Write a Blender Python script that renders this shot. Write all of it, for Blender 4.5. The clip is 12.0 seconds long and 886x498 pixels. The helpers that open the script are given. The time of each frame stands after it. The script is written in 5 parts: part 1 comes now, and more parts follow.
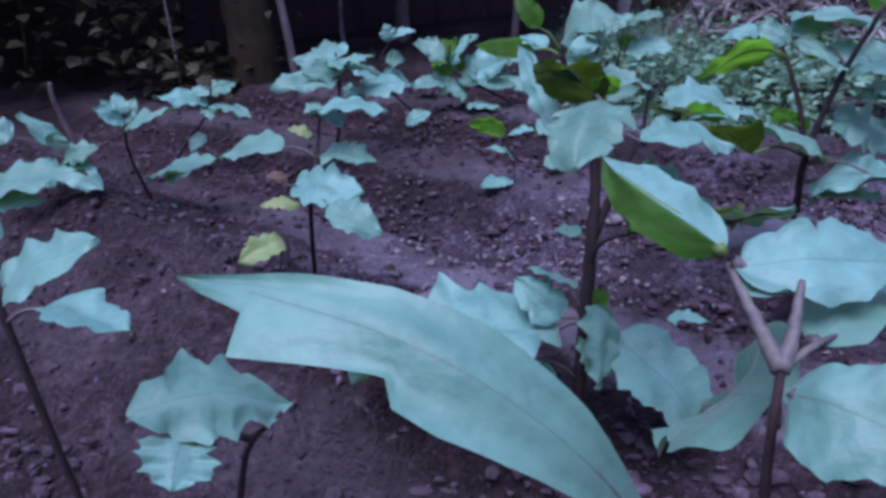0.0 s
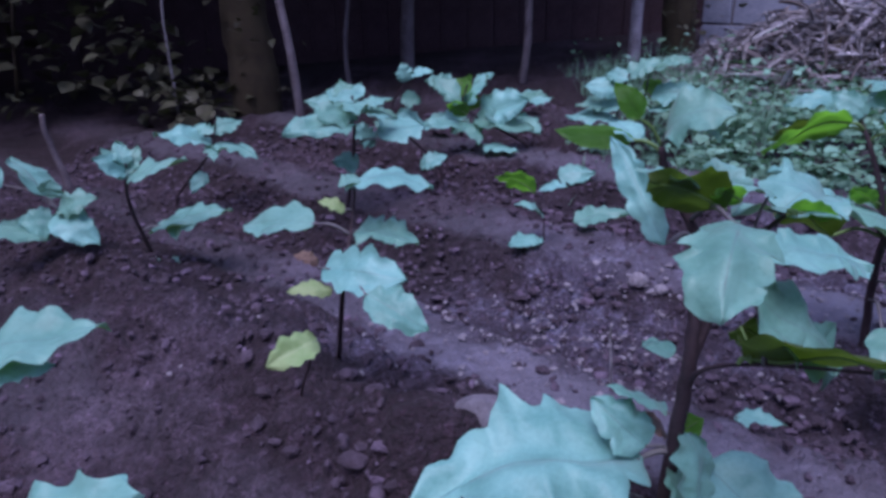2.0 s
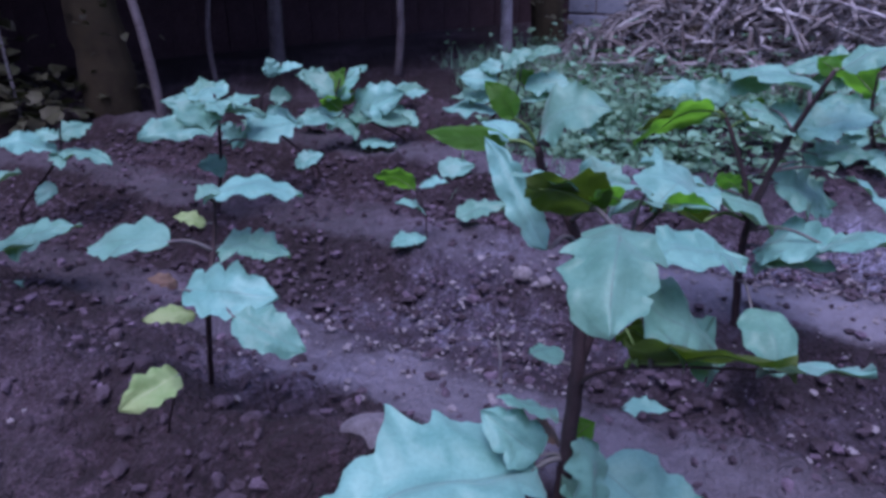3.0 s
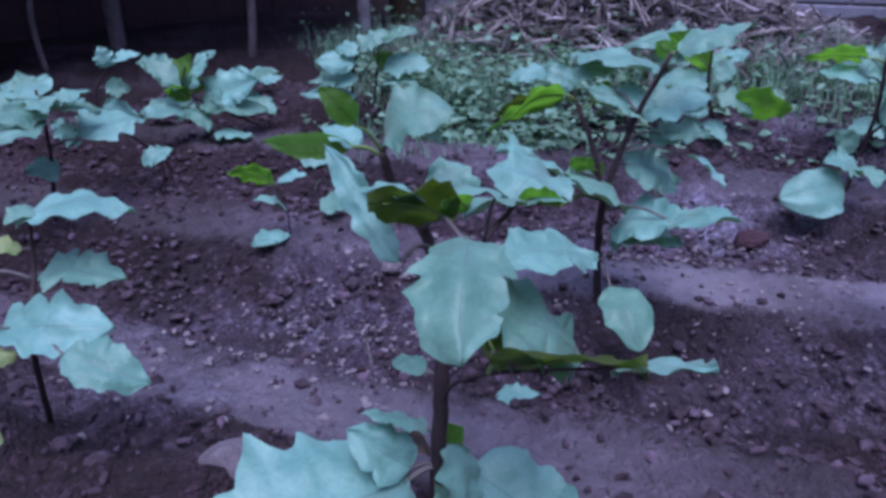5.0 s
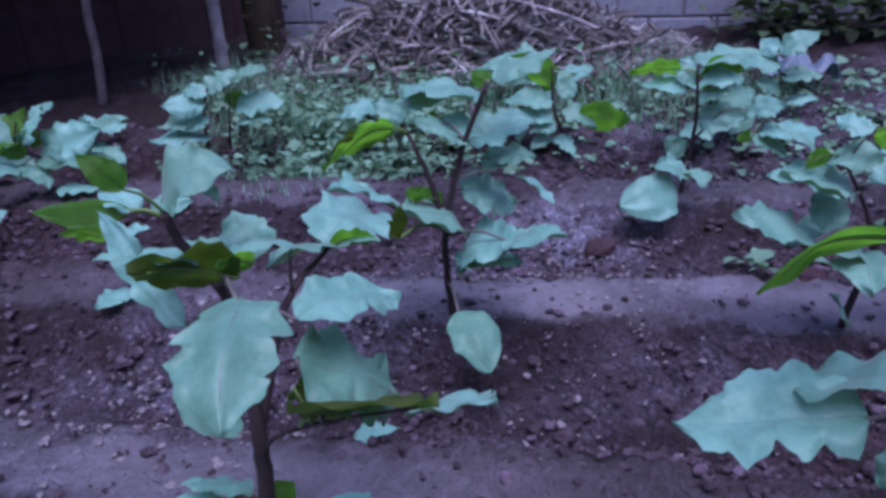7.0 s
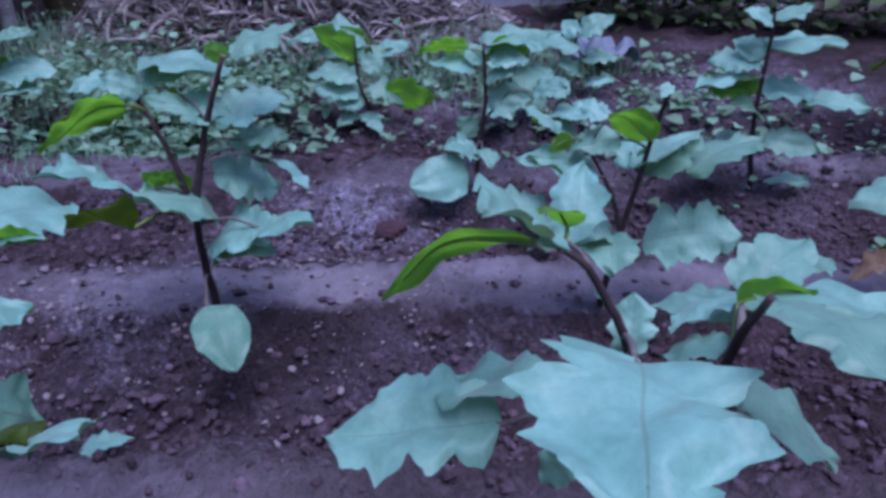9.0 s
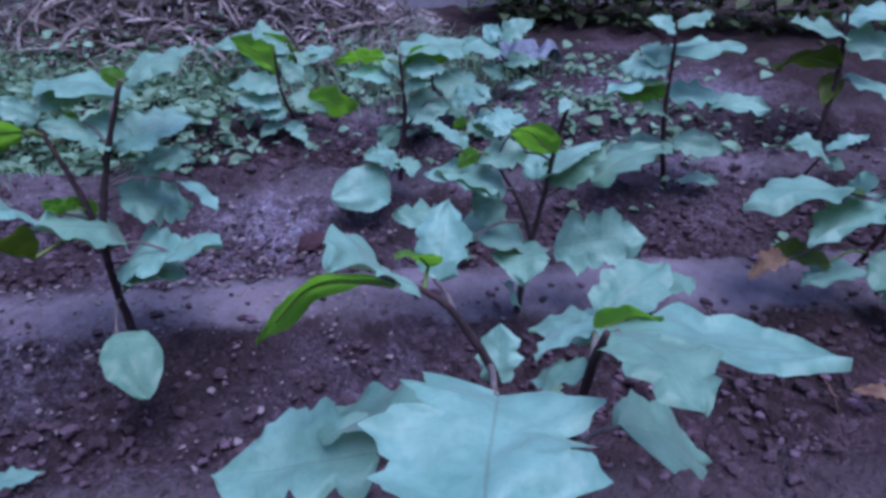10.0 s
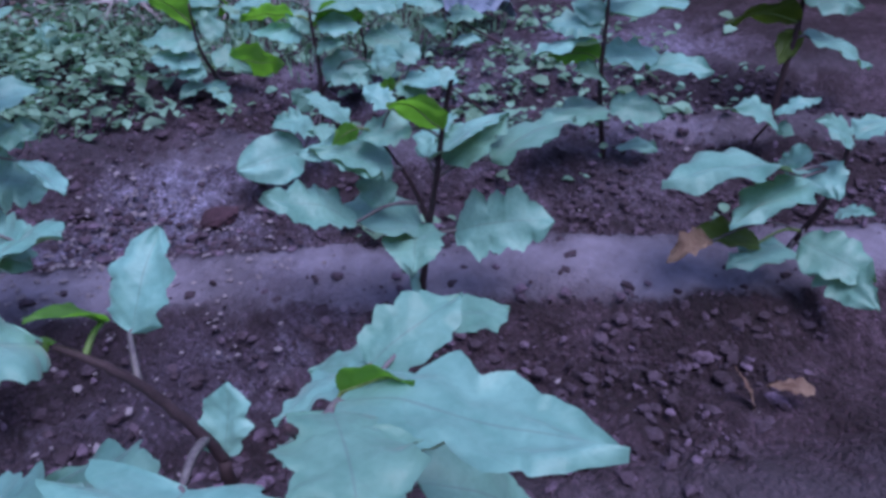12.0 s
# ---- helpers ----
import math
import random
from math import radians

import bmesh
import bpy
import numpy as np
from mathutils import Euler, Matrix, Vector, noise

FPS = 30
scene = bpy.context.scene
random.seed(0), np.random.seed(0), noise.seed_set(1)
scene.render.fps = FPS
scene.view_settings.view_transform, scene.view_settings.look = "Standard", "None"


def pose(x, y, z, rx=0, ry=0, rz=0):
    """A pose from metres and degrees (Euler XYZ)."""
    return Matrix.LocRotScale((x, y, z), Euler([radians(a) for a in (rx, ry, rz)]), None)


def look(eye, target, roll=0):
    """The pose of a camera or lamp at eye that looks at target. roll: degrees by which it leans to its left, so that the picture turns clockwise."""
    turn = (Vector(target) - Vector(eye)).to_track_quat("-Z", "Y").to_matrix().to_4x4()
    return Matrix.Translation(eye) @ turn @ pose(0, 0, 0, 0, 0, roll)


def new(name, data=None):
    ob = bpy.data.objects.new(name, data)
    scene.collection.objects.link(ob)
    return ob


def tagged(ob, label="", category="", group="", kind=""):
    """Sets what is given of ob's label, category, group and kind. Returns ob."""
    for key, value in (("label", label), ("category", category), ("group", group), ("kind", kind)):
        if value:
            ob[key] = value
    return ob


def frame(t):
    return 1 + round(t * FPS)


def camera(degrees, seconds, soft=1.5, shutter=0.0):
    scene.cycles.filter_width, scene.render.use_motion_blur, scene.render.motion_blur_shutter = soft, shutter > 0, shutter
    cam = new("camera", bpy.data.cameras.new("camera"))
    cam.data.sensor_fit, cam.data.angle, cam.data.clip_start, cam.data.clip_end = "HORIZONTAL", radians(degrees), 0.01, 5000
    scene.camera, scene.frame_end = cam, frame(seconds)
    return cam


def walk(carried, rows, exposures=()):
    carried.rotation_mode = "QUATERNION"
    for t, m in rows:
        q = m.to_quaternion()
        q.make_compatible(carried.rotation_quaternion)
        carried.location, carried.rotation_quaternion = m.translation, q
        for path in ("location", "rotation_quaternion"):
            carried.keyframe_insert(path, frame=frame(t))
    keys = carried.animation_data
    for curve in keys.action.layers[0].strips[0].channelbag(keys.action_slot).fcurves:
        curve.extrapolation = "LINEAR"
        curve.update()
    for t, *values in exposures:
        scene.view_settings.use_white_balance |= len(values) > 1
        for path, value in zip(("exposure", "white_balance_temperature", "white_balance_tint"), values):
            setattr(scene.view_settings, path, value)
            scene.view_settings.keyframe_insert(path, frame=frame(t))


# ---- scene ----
cam = camera(66.1, 12.0, soft=3.4)
PATH = [
    (0, (0.041, 0.081, 0.674), (0.014, 1.9, -0.156), -2.7),
    (0.5, (0.047, 0.092, 0.69), (0.096, 1.914, -0.133), -3.6),
    (1, (0.015, 0.134, 0.709), (0.021, 1.974, -0.074), -2.8),
    (1.5, (-0.035, 0.202, 0.718), (-0.083, 2.04, -0.071), -2.2),
    (2, (-0.062, 0.263, 0.73), (-0.047, 2.103, -0.054), -1.1),
    (2.5, (-0.067, 0.312, 0.729), (0.067, 2.143, -0.064), -0.5),
    (3, (-0.04, 0.33, 0.728), (0.299, 2.126, -0.084), -0.5),
    (3.2, (-0.033, 0.334, 0.734), (0.377, 2.111, -0.087), 0.2),
    (4.8, (-0.01, 0.373, 0.746), (0.592, 2.075, -0.114), 0.1),
    (5, (0.004, 0.372, 0.746), (0.673, 2.041, -0.13), -0.0),
    (5.5, (0.039, 0.37, 0.751), (0.809, 2.003, -0.109), 0.1),
    (6, (0.055, 0.364, 0.755), (0.87, 1.983, -0.09), 0.2),
    (6.5, (0.064, 0.358, 0.757), (0.927, 1.962, -0.07), 0.4),
    (6.7, (0.078, 0.348, 0.76), (0.969, 1.945, -0.051), -1.2),
    (8.3, (0.261, 0.28, 0.775), (1.402, 1.675, -0.094), 1.1),
    (8.5, (0.278, 0.271, 0.77), (1.456, 1.635, -0.097), 0.7),
    (9, (0.312, 0.264, 0.76), (1.541, 1.567, -0.131), 1.9),
    (9.5, (0.321, 0.247, 0.77), (1.575, 1.519, -0.131), 1.8),
    (10, (0.355, 0.22, 0.801), (1.689, 1.41, -0.097), 1.9),
    (10.5, (0.413, 0.205, 0.808), (1.795, 1.336, -0.092), 1.3),
    (11, (0.45, 0.207, 0.795), (1.768, 1.394, -0.128), 0.9),
    (11.5, (0.525, 0.196, 0.789), (1.801, 1.412, -0.156), 0.6),
    (12, (0.577, 0.176, 0.802), (1.883, 1.296, -0.218), 2.2),
]
walk(cam, [(t, look(eye, target, roll)) for t, eye, target, roll in PATH], [(0, 0.88, 6020, 46), (12, 0.88, 6020, 46)])

# ---- light ----
world = bpy.data.worlds.new("evening_sky")
scene.world = world
world.use_nodes = True
wt = world.node_tree
sky = wt.nodes.new("ShaderNodeTexSky")
sky.sky_type, sky.sun_disc = "NISHITA", False
sky.sun_elevation, sky.sun_rotation, sky.air_density = radians(70), radians(202), 1.4
wt.links.new(sky.outputs["Color"], wt.nodes["Background"].inputs["Color"])
wt.nodes["Background"].inputs["Strength"].default_value = 0.10
sun = new("sun", bpy.data.lights.new("sun", "SUN"))
sun.data.energy, sun.data.angle, sun.data.color = 1.5, radians(40), (0.90, 0.97, 1.0)
sun.matrix_world = look((0.65, -0.6, 5.2), (1.35, 1.1, 0.0))

# ---- materials ----


def nodes(name):
    m = bpy.data.materials.new(name)
    m.use_nodes = True
    return m, m.node_tree, m.node_tree.nodes["Principled BSDF"]


def link(nt, a, b):
    nt.links.new(a, b)


def noise_tex(nt, scale, detail=4.0, rough=0.55, coord="Object"):
    tc = nt.nodes.new("ShaderNodeTexCoord")
    n = nt.nodes.new("ShaderNodeTexNoise")
    n.inputs["Scale"].default_value, n.inputs["Detail"].default_value, n.inputs["Roughness"].default_value = scale, detail, rough
    link(nt, tc.outputs[coord], n.inputs["Vector"])
    return n


def ramp(nt, fac, stops):
    r = nt.nodes.new("ShaderNodeValToRGB")
    r.color_ramp.elements[0].position, r.color_ramp.elements[0].color = stops[0][0], (*stops[0][1], 1)
    r.color_ramp.elements[1].position, r.color_ramp.elements[1].color = stops[-1][0], (*stops[-1][1], 1)
    for p, c in stops[1:-1]:
        r.color_ramp.elements.new(p).color = (*c, 1)
    link(nt, fac, r.inputs["Fac"])
    return r.outputs["Color"]


def mix(nt, fac, a, b, how="MIX"):
    n = nt.nodes.new("ShaderNodeMix")
    n.data_type, n.blend_type = "RGBA", how
    for value, socket in ((fac, n.inputs[0]), (a, n.inputs[6]), (b, n.inputs[7])):
        if isinstance(value, (int, float)):
            socket.default_value = value
        elif isinstance(value, tuple):
            socket.default_value = (*value, 1)
        else:
            link(nt, value, socket)
    return n.outputs[2]


def maths(nt, op, a, b=0.0, c=0.0):
    n = nt.nodes.new("ShaderNodeMath")
    n.operation = op
    for value, socket in zip((a, b, c), n.inputs):
        if isinstance(value, (int, float)):
            socket.default_value = value
        else:
            link(nt, value, socket)
    return n.outputs[0]


def bump(nt, bsdf, height, strength, distance):
    b = nt.nodes.new("ShaderNodeBump")
    b.inputs["Strength"].default_value, b.inputs["Distance"].default_value = strength, distance
    link(nt, height, b.inputs["Height"])
    link(nt, b.outputs["Normal"], bsdf.inputs["Normal"])
    return b.outputs["Normal"]


def plain(name, dark, light, scale, rough=0.85, relief=0.5, depth=0.004):
    """A rough, mottled surface between two colours, with grain at two scales."""
    m, nt, p = nodes(name)
    a, b = noise_tex(nt, scale), noise_tex(nt, scale * 9, 3)
    f = maths(nt, "MULTIPLY_ADD", b.outputs["Fac"], 0.45, maths(nt, "MULTIPLY", a.outputs["Fac"], 0.6))
    link(nt, ramp(nt, f, [(0.33, dark), (0.68, light)]), p.inputs["Base Color"])
    p.inputs["Roughness"].default_value = rough
    bump(nt, p, f, relief, depth)
    return m


def crumbs(name, dark, light):
    """Loose crumbs of soil, each a little lighter or darker than the next."""
    m = plain(name, dark, light, 40, 0.95, 0.8, 0.004)
    nt, p = m.node_tree, m.node_tree.nodes["Principled BSDF"]
    old = p.inputs["Base Color"].links[0].from_socket
    geo = nt.nodes.new("ShaderNodeNewGeometry")
    tone = ramp(nt, geo.outputs["Random Per Island"], [(0.0, (0.55, 0.52, 0.52)), (0.8, (1.1, 1.1, 1.1)), (1.0, (2.0, 2.0, 2.1))])
    link(nt, mix(nt, 1.0, old, tone, "MULTIPLY"), p.inputs["Base Color"])
    return m


def leaf_material(name, deep, mid, vein, glow, through_share, rough=0.5, sheen=0.25, island=False):
    """A soft-haired leaf: blotched blade, pale veins, some light passing through it."""
    m, nt, p = nodes(name)
    uv = nt.nodes.new("ShaderNodeUVMap")
    uv.uv_map = "UVMap"
    sep = nt.nodes.new("ShaderNodeSeparateXYZ")
    link(nt, uv.outputs["UV"], sep.inputs[0])
    u, v = sep.outputs[0], maths(nt, "ABSOLUTE", maths(nt, "SUBTRACT", sep.outputs[1], 0.5))
    along = maths(nt, "FRACT", maths(nt, "MULTIPLY", maths(nt, "SUBTRACT", u, maths(nt, "MULTIPLY", v, 0.55)), 6.0))
    side = maths(nt, "LESS_THAN", maths(nt, "ABSOLUTE", maths(nt, "SUBTRACT", along, 0.5)), 0.028)
    rib = maths(nt, "LESS_THAN", v, 0.011)
    veins = maths(nt, "MAXIMUM", maths(nt, "MULTIPLY", side, 0.25), rib)
    big, fine = noise_tex(nt, 15, 4), noise_tex(nt, 160, 3)
    info = nt.nodes.new("ShaderNodeNewGeometry" if island else "ShaderNodeObjectInfo")
    each = info.outputs["Random Per Island" if island else "Random"]
    f = maths(nt, "MULTIPLY_ADD", fine.outputs["Fac"], 0.3, maths(nt, "MULTIPLY", big.outputs["Fac"], 0.7))
    blade = ramp(nt, f, [(0.34, deep), (0.64, mid)])
    shade = maths(nt, "MULTIPLY_ADD", each, 0.7 if island else 0.35, 0.55 if island else 0.8)
    value = nt.nodes.new("ShaderNodeHueSaturation")
    link(nt, blade, value.inputs["Color"])
    link(nt, shade, value.inputs["Value"])
    link(nt, maths(nt, "MULTIPLY_ADD", each, 0.03, 0.485), value.inputs["Hue"])
    colour = mix(nt, maths(nt, "MULTIPLY", veins, 0.5), value.outputs["Color"], vein)
    link(nt, colour, p.inputs["Base Color"])
    p.inputs["Roughness"].default_value = rough
    p.inputs["Sheen Weight"].default_value = sheen
    p.inputs["Sheen Roughness"].default_value = 0.4
    quilt = maths(nt, "ABSOLUTE", maths(nt, "SUBTRACT", along, 0.5))
    h = maths(nt, "MULTIPLY_ADD", f, 0.9, maths(nt, "MULTIPLY", quilt, -0.14))
    normal = bump(nt, p, h, 0.5, 0.006)
    tr = nt.nodes.new("ShaderNodeBsdfTranslucent")
    link(nt, mix(nt, 0.5, mix(nt, veins, glow, tuple(c * 0.6 for c in glow)), mix(nt, f, tuple(c * 0.7 for c in glow), glow)), tr.inputs["Color"])
    link(nt, normal, tr.inputs["Normal"])
    ms = nt.nodes.new("ShaderNodeMixShader")
    ms.inputs[0].default_value = through_share
    link(nt, p.outputs[0], ms.inputs[1])
    link(nt, tr.outputs[0], ms.inputs[2])
    link(nt, ms.outputs[0], nt.nodes["Material Output"].inputs["Surface"])
    return m


PALE = leaf_material("leaf_pale_green", (0.092, 0.305, 0.255), (0.195, 0.475, 0.405), (0.13, 0.23, 0.21), (0.18, 0.38, 0.08), 0.2)
# pale leaves seen against the light: transmitted green put into the colour
GREEN = leaf_material("leaf_backlit_green", (0.05, 0.15, 0.03), (0.09, 0.22, 0.05), (0.15, 0.27, 0.10), (0.20, 0.66, 0.04), 0.55, 0.5, 0.03)
DRY = leaf_material("leaf_dry_yellow", (0.08, 0.034, 0.028), (0.32, 0.23, 0.17), (0.18, 0.13, 0.08), (0.10, 0.08, 0.02), 0.25, 0.7, 0.1)
YELLOW = leaf_material("leaf_yellow_green", (0.18, 0.34, 0.12), (0.34, 0.48, 0.22), (0.6, 0.64, 0.4), (0.4, 0.5, 0.06), 0.25, 0.6, 0.15)
# vine and ivy near the shed: their dimness is put into the colour
SHADE_LEAF = leaf_material("leaf_shaded_vine", (0.028, 0.03, 0.018), (0.065, 0.07, 0.04), (0.07, 0.075, 0.05), (0.04, 0.06, 0.015), 0.15, 0.6, 0.05, True)
WEED = leaf_material("leaf_weed", (0.10, 0.26, 0.17), (0.22, 0.46, 0.34), (0.2, 0.36, 0.26), (0.12, 0.34, 0.14), 0.3, 0.6, 0.1, True)
# darker copy of the green underside, leaf shade put into its olive
OLIVE = leaf_material("leaf_shaded_underside", (0.035, 0.075, 0.012), (0.07, 0.13, 0.02), (0.10, 0.16, 0.05), (0.12, 0.24, 0.012), 0.35, 0.55, 0.03)
STEM = plain("stem_purple", (0.016, 0.008, 0.012), (0.056, 0.035, 0.044), 60, 0.8, 0.3, 0.001)
PETIOLE = plain("petiole_green_purple", (0.06, 0.05, 0.07), (0.17, 0.17, 0.17), 40, 0.6, 0.3, 0.001)
GREEN_RIB = plain("petiole_green", (0.07, 0.14, 0.035), (0.15, 0.27, 0.08), 40, 0.6, 0.3, 0.001)
CLOD = plain("soil_clods", (0.020, 0.009, 0.014), (0.068, 0.034, 0.050), 30, 0.95, 0.8, 0.004)
CRUMB = crumbs("soil_crumbs", (0.011, 0.0056, 0.0090), (0.104, 0.078, 0.112))
STONE = plain("field_stone", (0.06, 0.055, 0.068), (0.18, 0.17, 0.205), 30, 0.85, 0.6, 0.003)
PEBBLE = plain("pebbles", (0.10, 0.088, 0.105), (0.29, 0.27, 0.31), 40, 0.8, 0.4, 0.002)
STRAW = crumbs("dry_stalks", (0.050, 0.038, 0.038), (0.36, 0.35, 0.39))
WOOD = plain("weathered_wood", (0.05, 0.038, 0.045), (0.16, 0.14, 0.165), 14, 0.85, 0.6, 0.004)
PALE_BARK = plain("pale_bark", (0.13, 0.115, 0.135), (0.38, 0.36, 0.42), 16, 0.85, 0.6, 0.004)
BARK = plain("mossy_bark", (0.018, 0.011, 0.008), (0.050, 0.040, 0.020), 14, 0.95, 0.9, 0.012)
BLOCK = plain("concrete_block", (0.15, 0.17, 0.23), (0.29, 0.32, 0.41), 9, 0.92, 0.6, 0.004)
MORTAR = plain("mortar", (0.12, 0.11, 0.12), (0.22, 0.20, 0.22), 20, 0.95, 0.6, 0.004)
# near-black maroon: the deep shade of the backdrop is put into the colour
SHADE_BOARDS = plain("shade_dark_boards", (0.030, 0.015, 0.020), (0.068, 0.040, 0.052), 5, 0.9, 0.5, 0.004)
SACK = plain("pale_blue_sheet", (0.09, 0.14, 0.20), (0.17, 0.24, 0.33), 12, 0.6, 0.5, 0.006)

SOIL, nt, p = nodes("garden_soil")
a, b, c = noise_tex(nt, 2.6, 4), noise_tex(nt, 26, 6, 0.65), noise_tex(nt, 150, 4, 0.7)
warp = noise_tex(nt, 40, 3)
tc = nt.nodes.new("ShaderNodeTexCoord")
bent = nt.nodes.new("ShaderNodeVectorMath")
bent.operation = "MULTIPLY_ADD"
bent.inputs[1].default_value = (0.02, 0.02, 0.02)
link(nt, warp.outputs["Color"], bent.inputs[0])
link(nt, tc.outputs["Object"], bent.inputs[2])
cells = []
for scale in (62, 135):
    v = nt.nodes.new("ShaderNodeTexVoronoi")
    v.inputs["Scale"].default_value = scale
    link(nt, bent.outputs[0], v.inputs["Vector"])
    cells.append(v)
f = maths(nt, "MULTIPLY_ADD", a.outputs["Fac"], 0.5, maths(nt, "MULTIPLY_ADD", b.outputs["Fac"], 0.35, maths(nt, "MULTIPLY", c.outputs["Fac"], 0.2)))
base = ramp(nt, f, [(0.36, (0.0080, 0.0034, 0.0058)), (0.52, (0.025, 0.0135, 0.0210)), (0.68, (0.100, 0.068, 0.098))])
tread = nt.nodes.new("ShaderNodeAttribute")
tread.attribute_name = "trodden"
dry = maths(nt, "MULTIPLY", tread.outputs["Fac"], maths(nt, "MULTIPLY_ADD", b.outputs["Fac"], 0.8, 0.35))
loose = maths(nt, "SUBTRACT", 1.0, maths(nt, "MULTIPLY", tread.outputs["Fac"], 0.85))
tone = ramp(nt, cells[1].outputs["Color"], [(0.1, (0.55, 0.53, 0.54)), (0.75, (1.1, 1.1, 1.1)), (0.95, (1.9, 1.85, 1.95))])
pale = nt.nodes.new("ShaderNodeAttribute")
pale.attribute_name = "brightened_soil"
base = mix(nt, maths(nt, "MULTIPLY", pale.outputs["Fac"], 0.95), base, mix(nt, 1.0, base, (3.5, 5.5, 5.5), "MULTIPLY"))
crumbly = mix(nt, loose, base, mix(nt, 1.0, base, tone, "MULTIPLY"))
link(nt, mix(nt, dry, crumbly, (0.235, 0.232, 0.300)), p.inputs["Base Color"])
p.inputs["Roughness"].default_value = 0.95
lump = maths(nt, "MULTIPLY", maths(nt, "ADD", cells[0].outputs["Distance"], maths(nt, "MULTIPLY", cells[1].outputs["Distance"], 0.6)), maths(nt, "MULTIPLY", loose, -1.0))
bump(nt, p, maths(nt, "ADD", lump, maths(nt, "MULTIPLY_ADD", c.outputs["Fac"], 0.3, maths(nt, "MULTIPLY", b.outputs["Fac"], 0.6))), 1.0, 0.014)

# ---- helpers for building ----
rng = random.Random(7)


def mesh_object(name, verts, faces, material, parent=None, uvs=None, smooth=True):
    me = bpy.data.meshes.new(name)
    me.from_pydata(verts, [], faces)
    if uvs is not None:
        layer = me.uv_layers.new(name="UVMap")
        for loop in me.loops:
            layer.data[loop.index].uv = uvs[loop.vertex_index]
    me.materials.append(material)
    if smooth:
        me.shade_smooth()
    ob = new(name, me)
    ob.parent = parent
    return ob


def part(name, bm, material, parent, label=""):
    me = bpy.data.meshes.new(name)
    bm.to_mesh(me)
    bm.free()
    me.materials.append(material)
    ob = new(name, me)
    ob.parent = parent
    return tagged(ob, label)


def unit(v):
    return v / max(np.linalg.norm(v), 1e-9)


def tube(points, radii, sides=8):
    """Verts and faces of a tapered tube along a line of points, closed at both ends."""
    points = [np.array(q, float) for q in points]
    verts, faces = [], []
    last = None
    for i, q in enumerate(points):
        d = unit(points[min(i + 1, len(points) - 1)] - points[max(i - 1, 0)])
        ref = last if last is not None else (np.array([1.0, 0, 0]) if abs(d[0]) < 0.8 else np.array([0, 1.0, 0]))
        x = unit(ref - d * (ref @ d))
        y, last = np.cross(d, x), x
        for k in range(sides):
            a = 2 * math.pi * k / sides
            verts.append(q + radii[i] * (math.cos(a) * x + math.sin(a) * y))
    for i in range(len(points) - 1):
        for k in range(sides):
            j = (k + 1) % sides
            faces.append((i * sides + k, i * sides + j, (i + 1) * sides + j, (i + 1) * sides + k))
    faces.append(tuple(range(sides))[::-1])
    faces.append(tuple((len(points) - 1) * sides + k for k in range(sides)))
    return verts, faces


def smooth_line(points, steps=5):
    """Catmull-Rom through the points."""
    q = [np.array(v, float) for v in points]
    if len(q) < 3:
        return [q[0] + (q[-1] - q[0]) * i / steps for i in range(steps + 1)]
    q = [2 * q[0] - q[1], *q, 2 * q[-1] - q[-2]]
    out = []
    for i in range(1, len(q) - 2):
        for s in range(steps):
            t = s / steps
            out.append(0.5 * (2 * q[i] + (q[i + 1] - q[i - 1]) * t + (2 * q[i - 1] - 5 * q[i] + 4 * q[i + 1] - q[i + 2]) * t * t + (3 * q[i] - q[i - 1] - 3 * q[i + 1] + q[i + 2]) * t**3))
    return [*out, q[-2]]


# ---- ground: planting ridges that run parallel to the block wall ----
ROW, ACROSS = (0.741, -0.671), (0.671, 0.741)


def plane_z(x, y):
    return -0.0915 + 0.0659 * min(max(x, -2.5), 4.5) + 0.028 * min(max(y, -1.0), 6.0)


def step(a, b, v):
    t = min(max((v - a) / (b - a), 0.0), 1.0)
    return t * t * (3 - 2 * t)


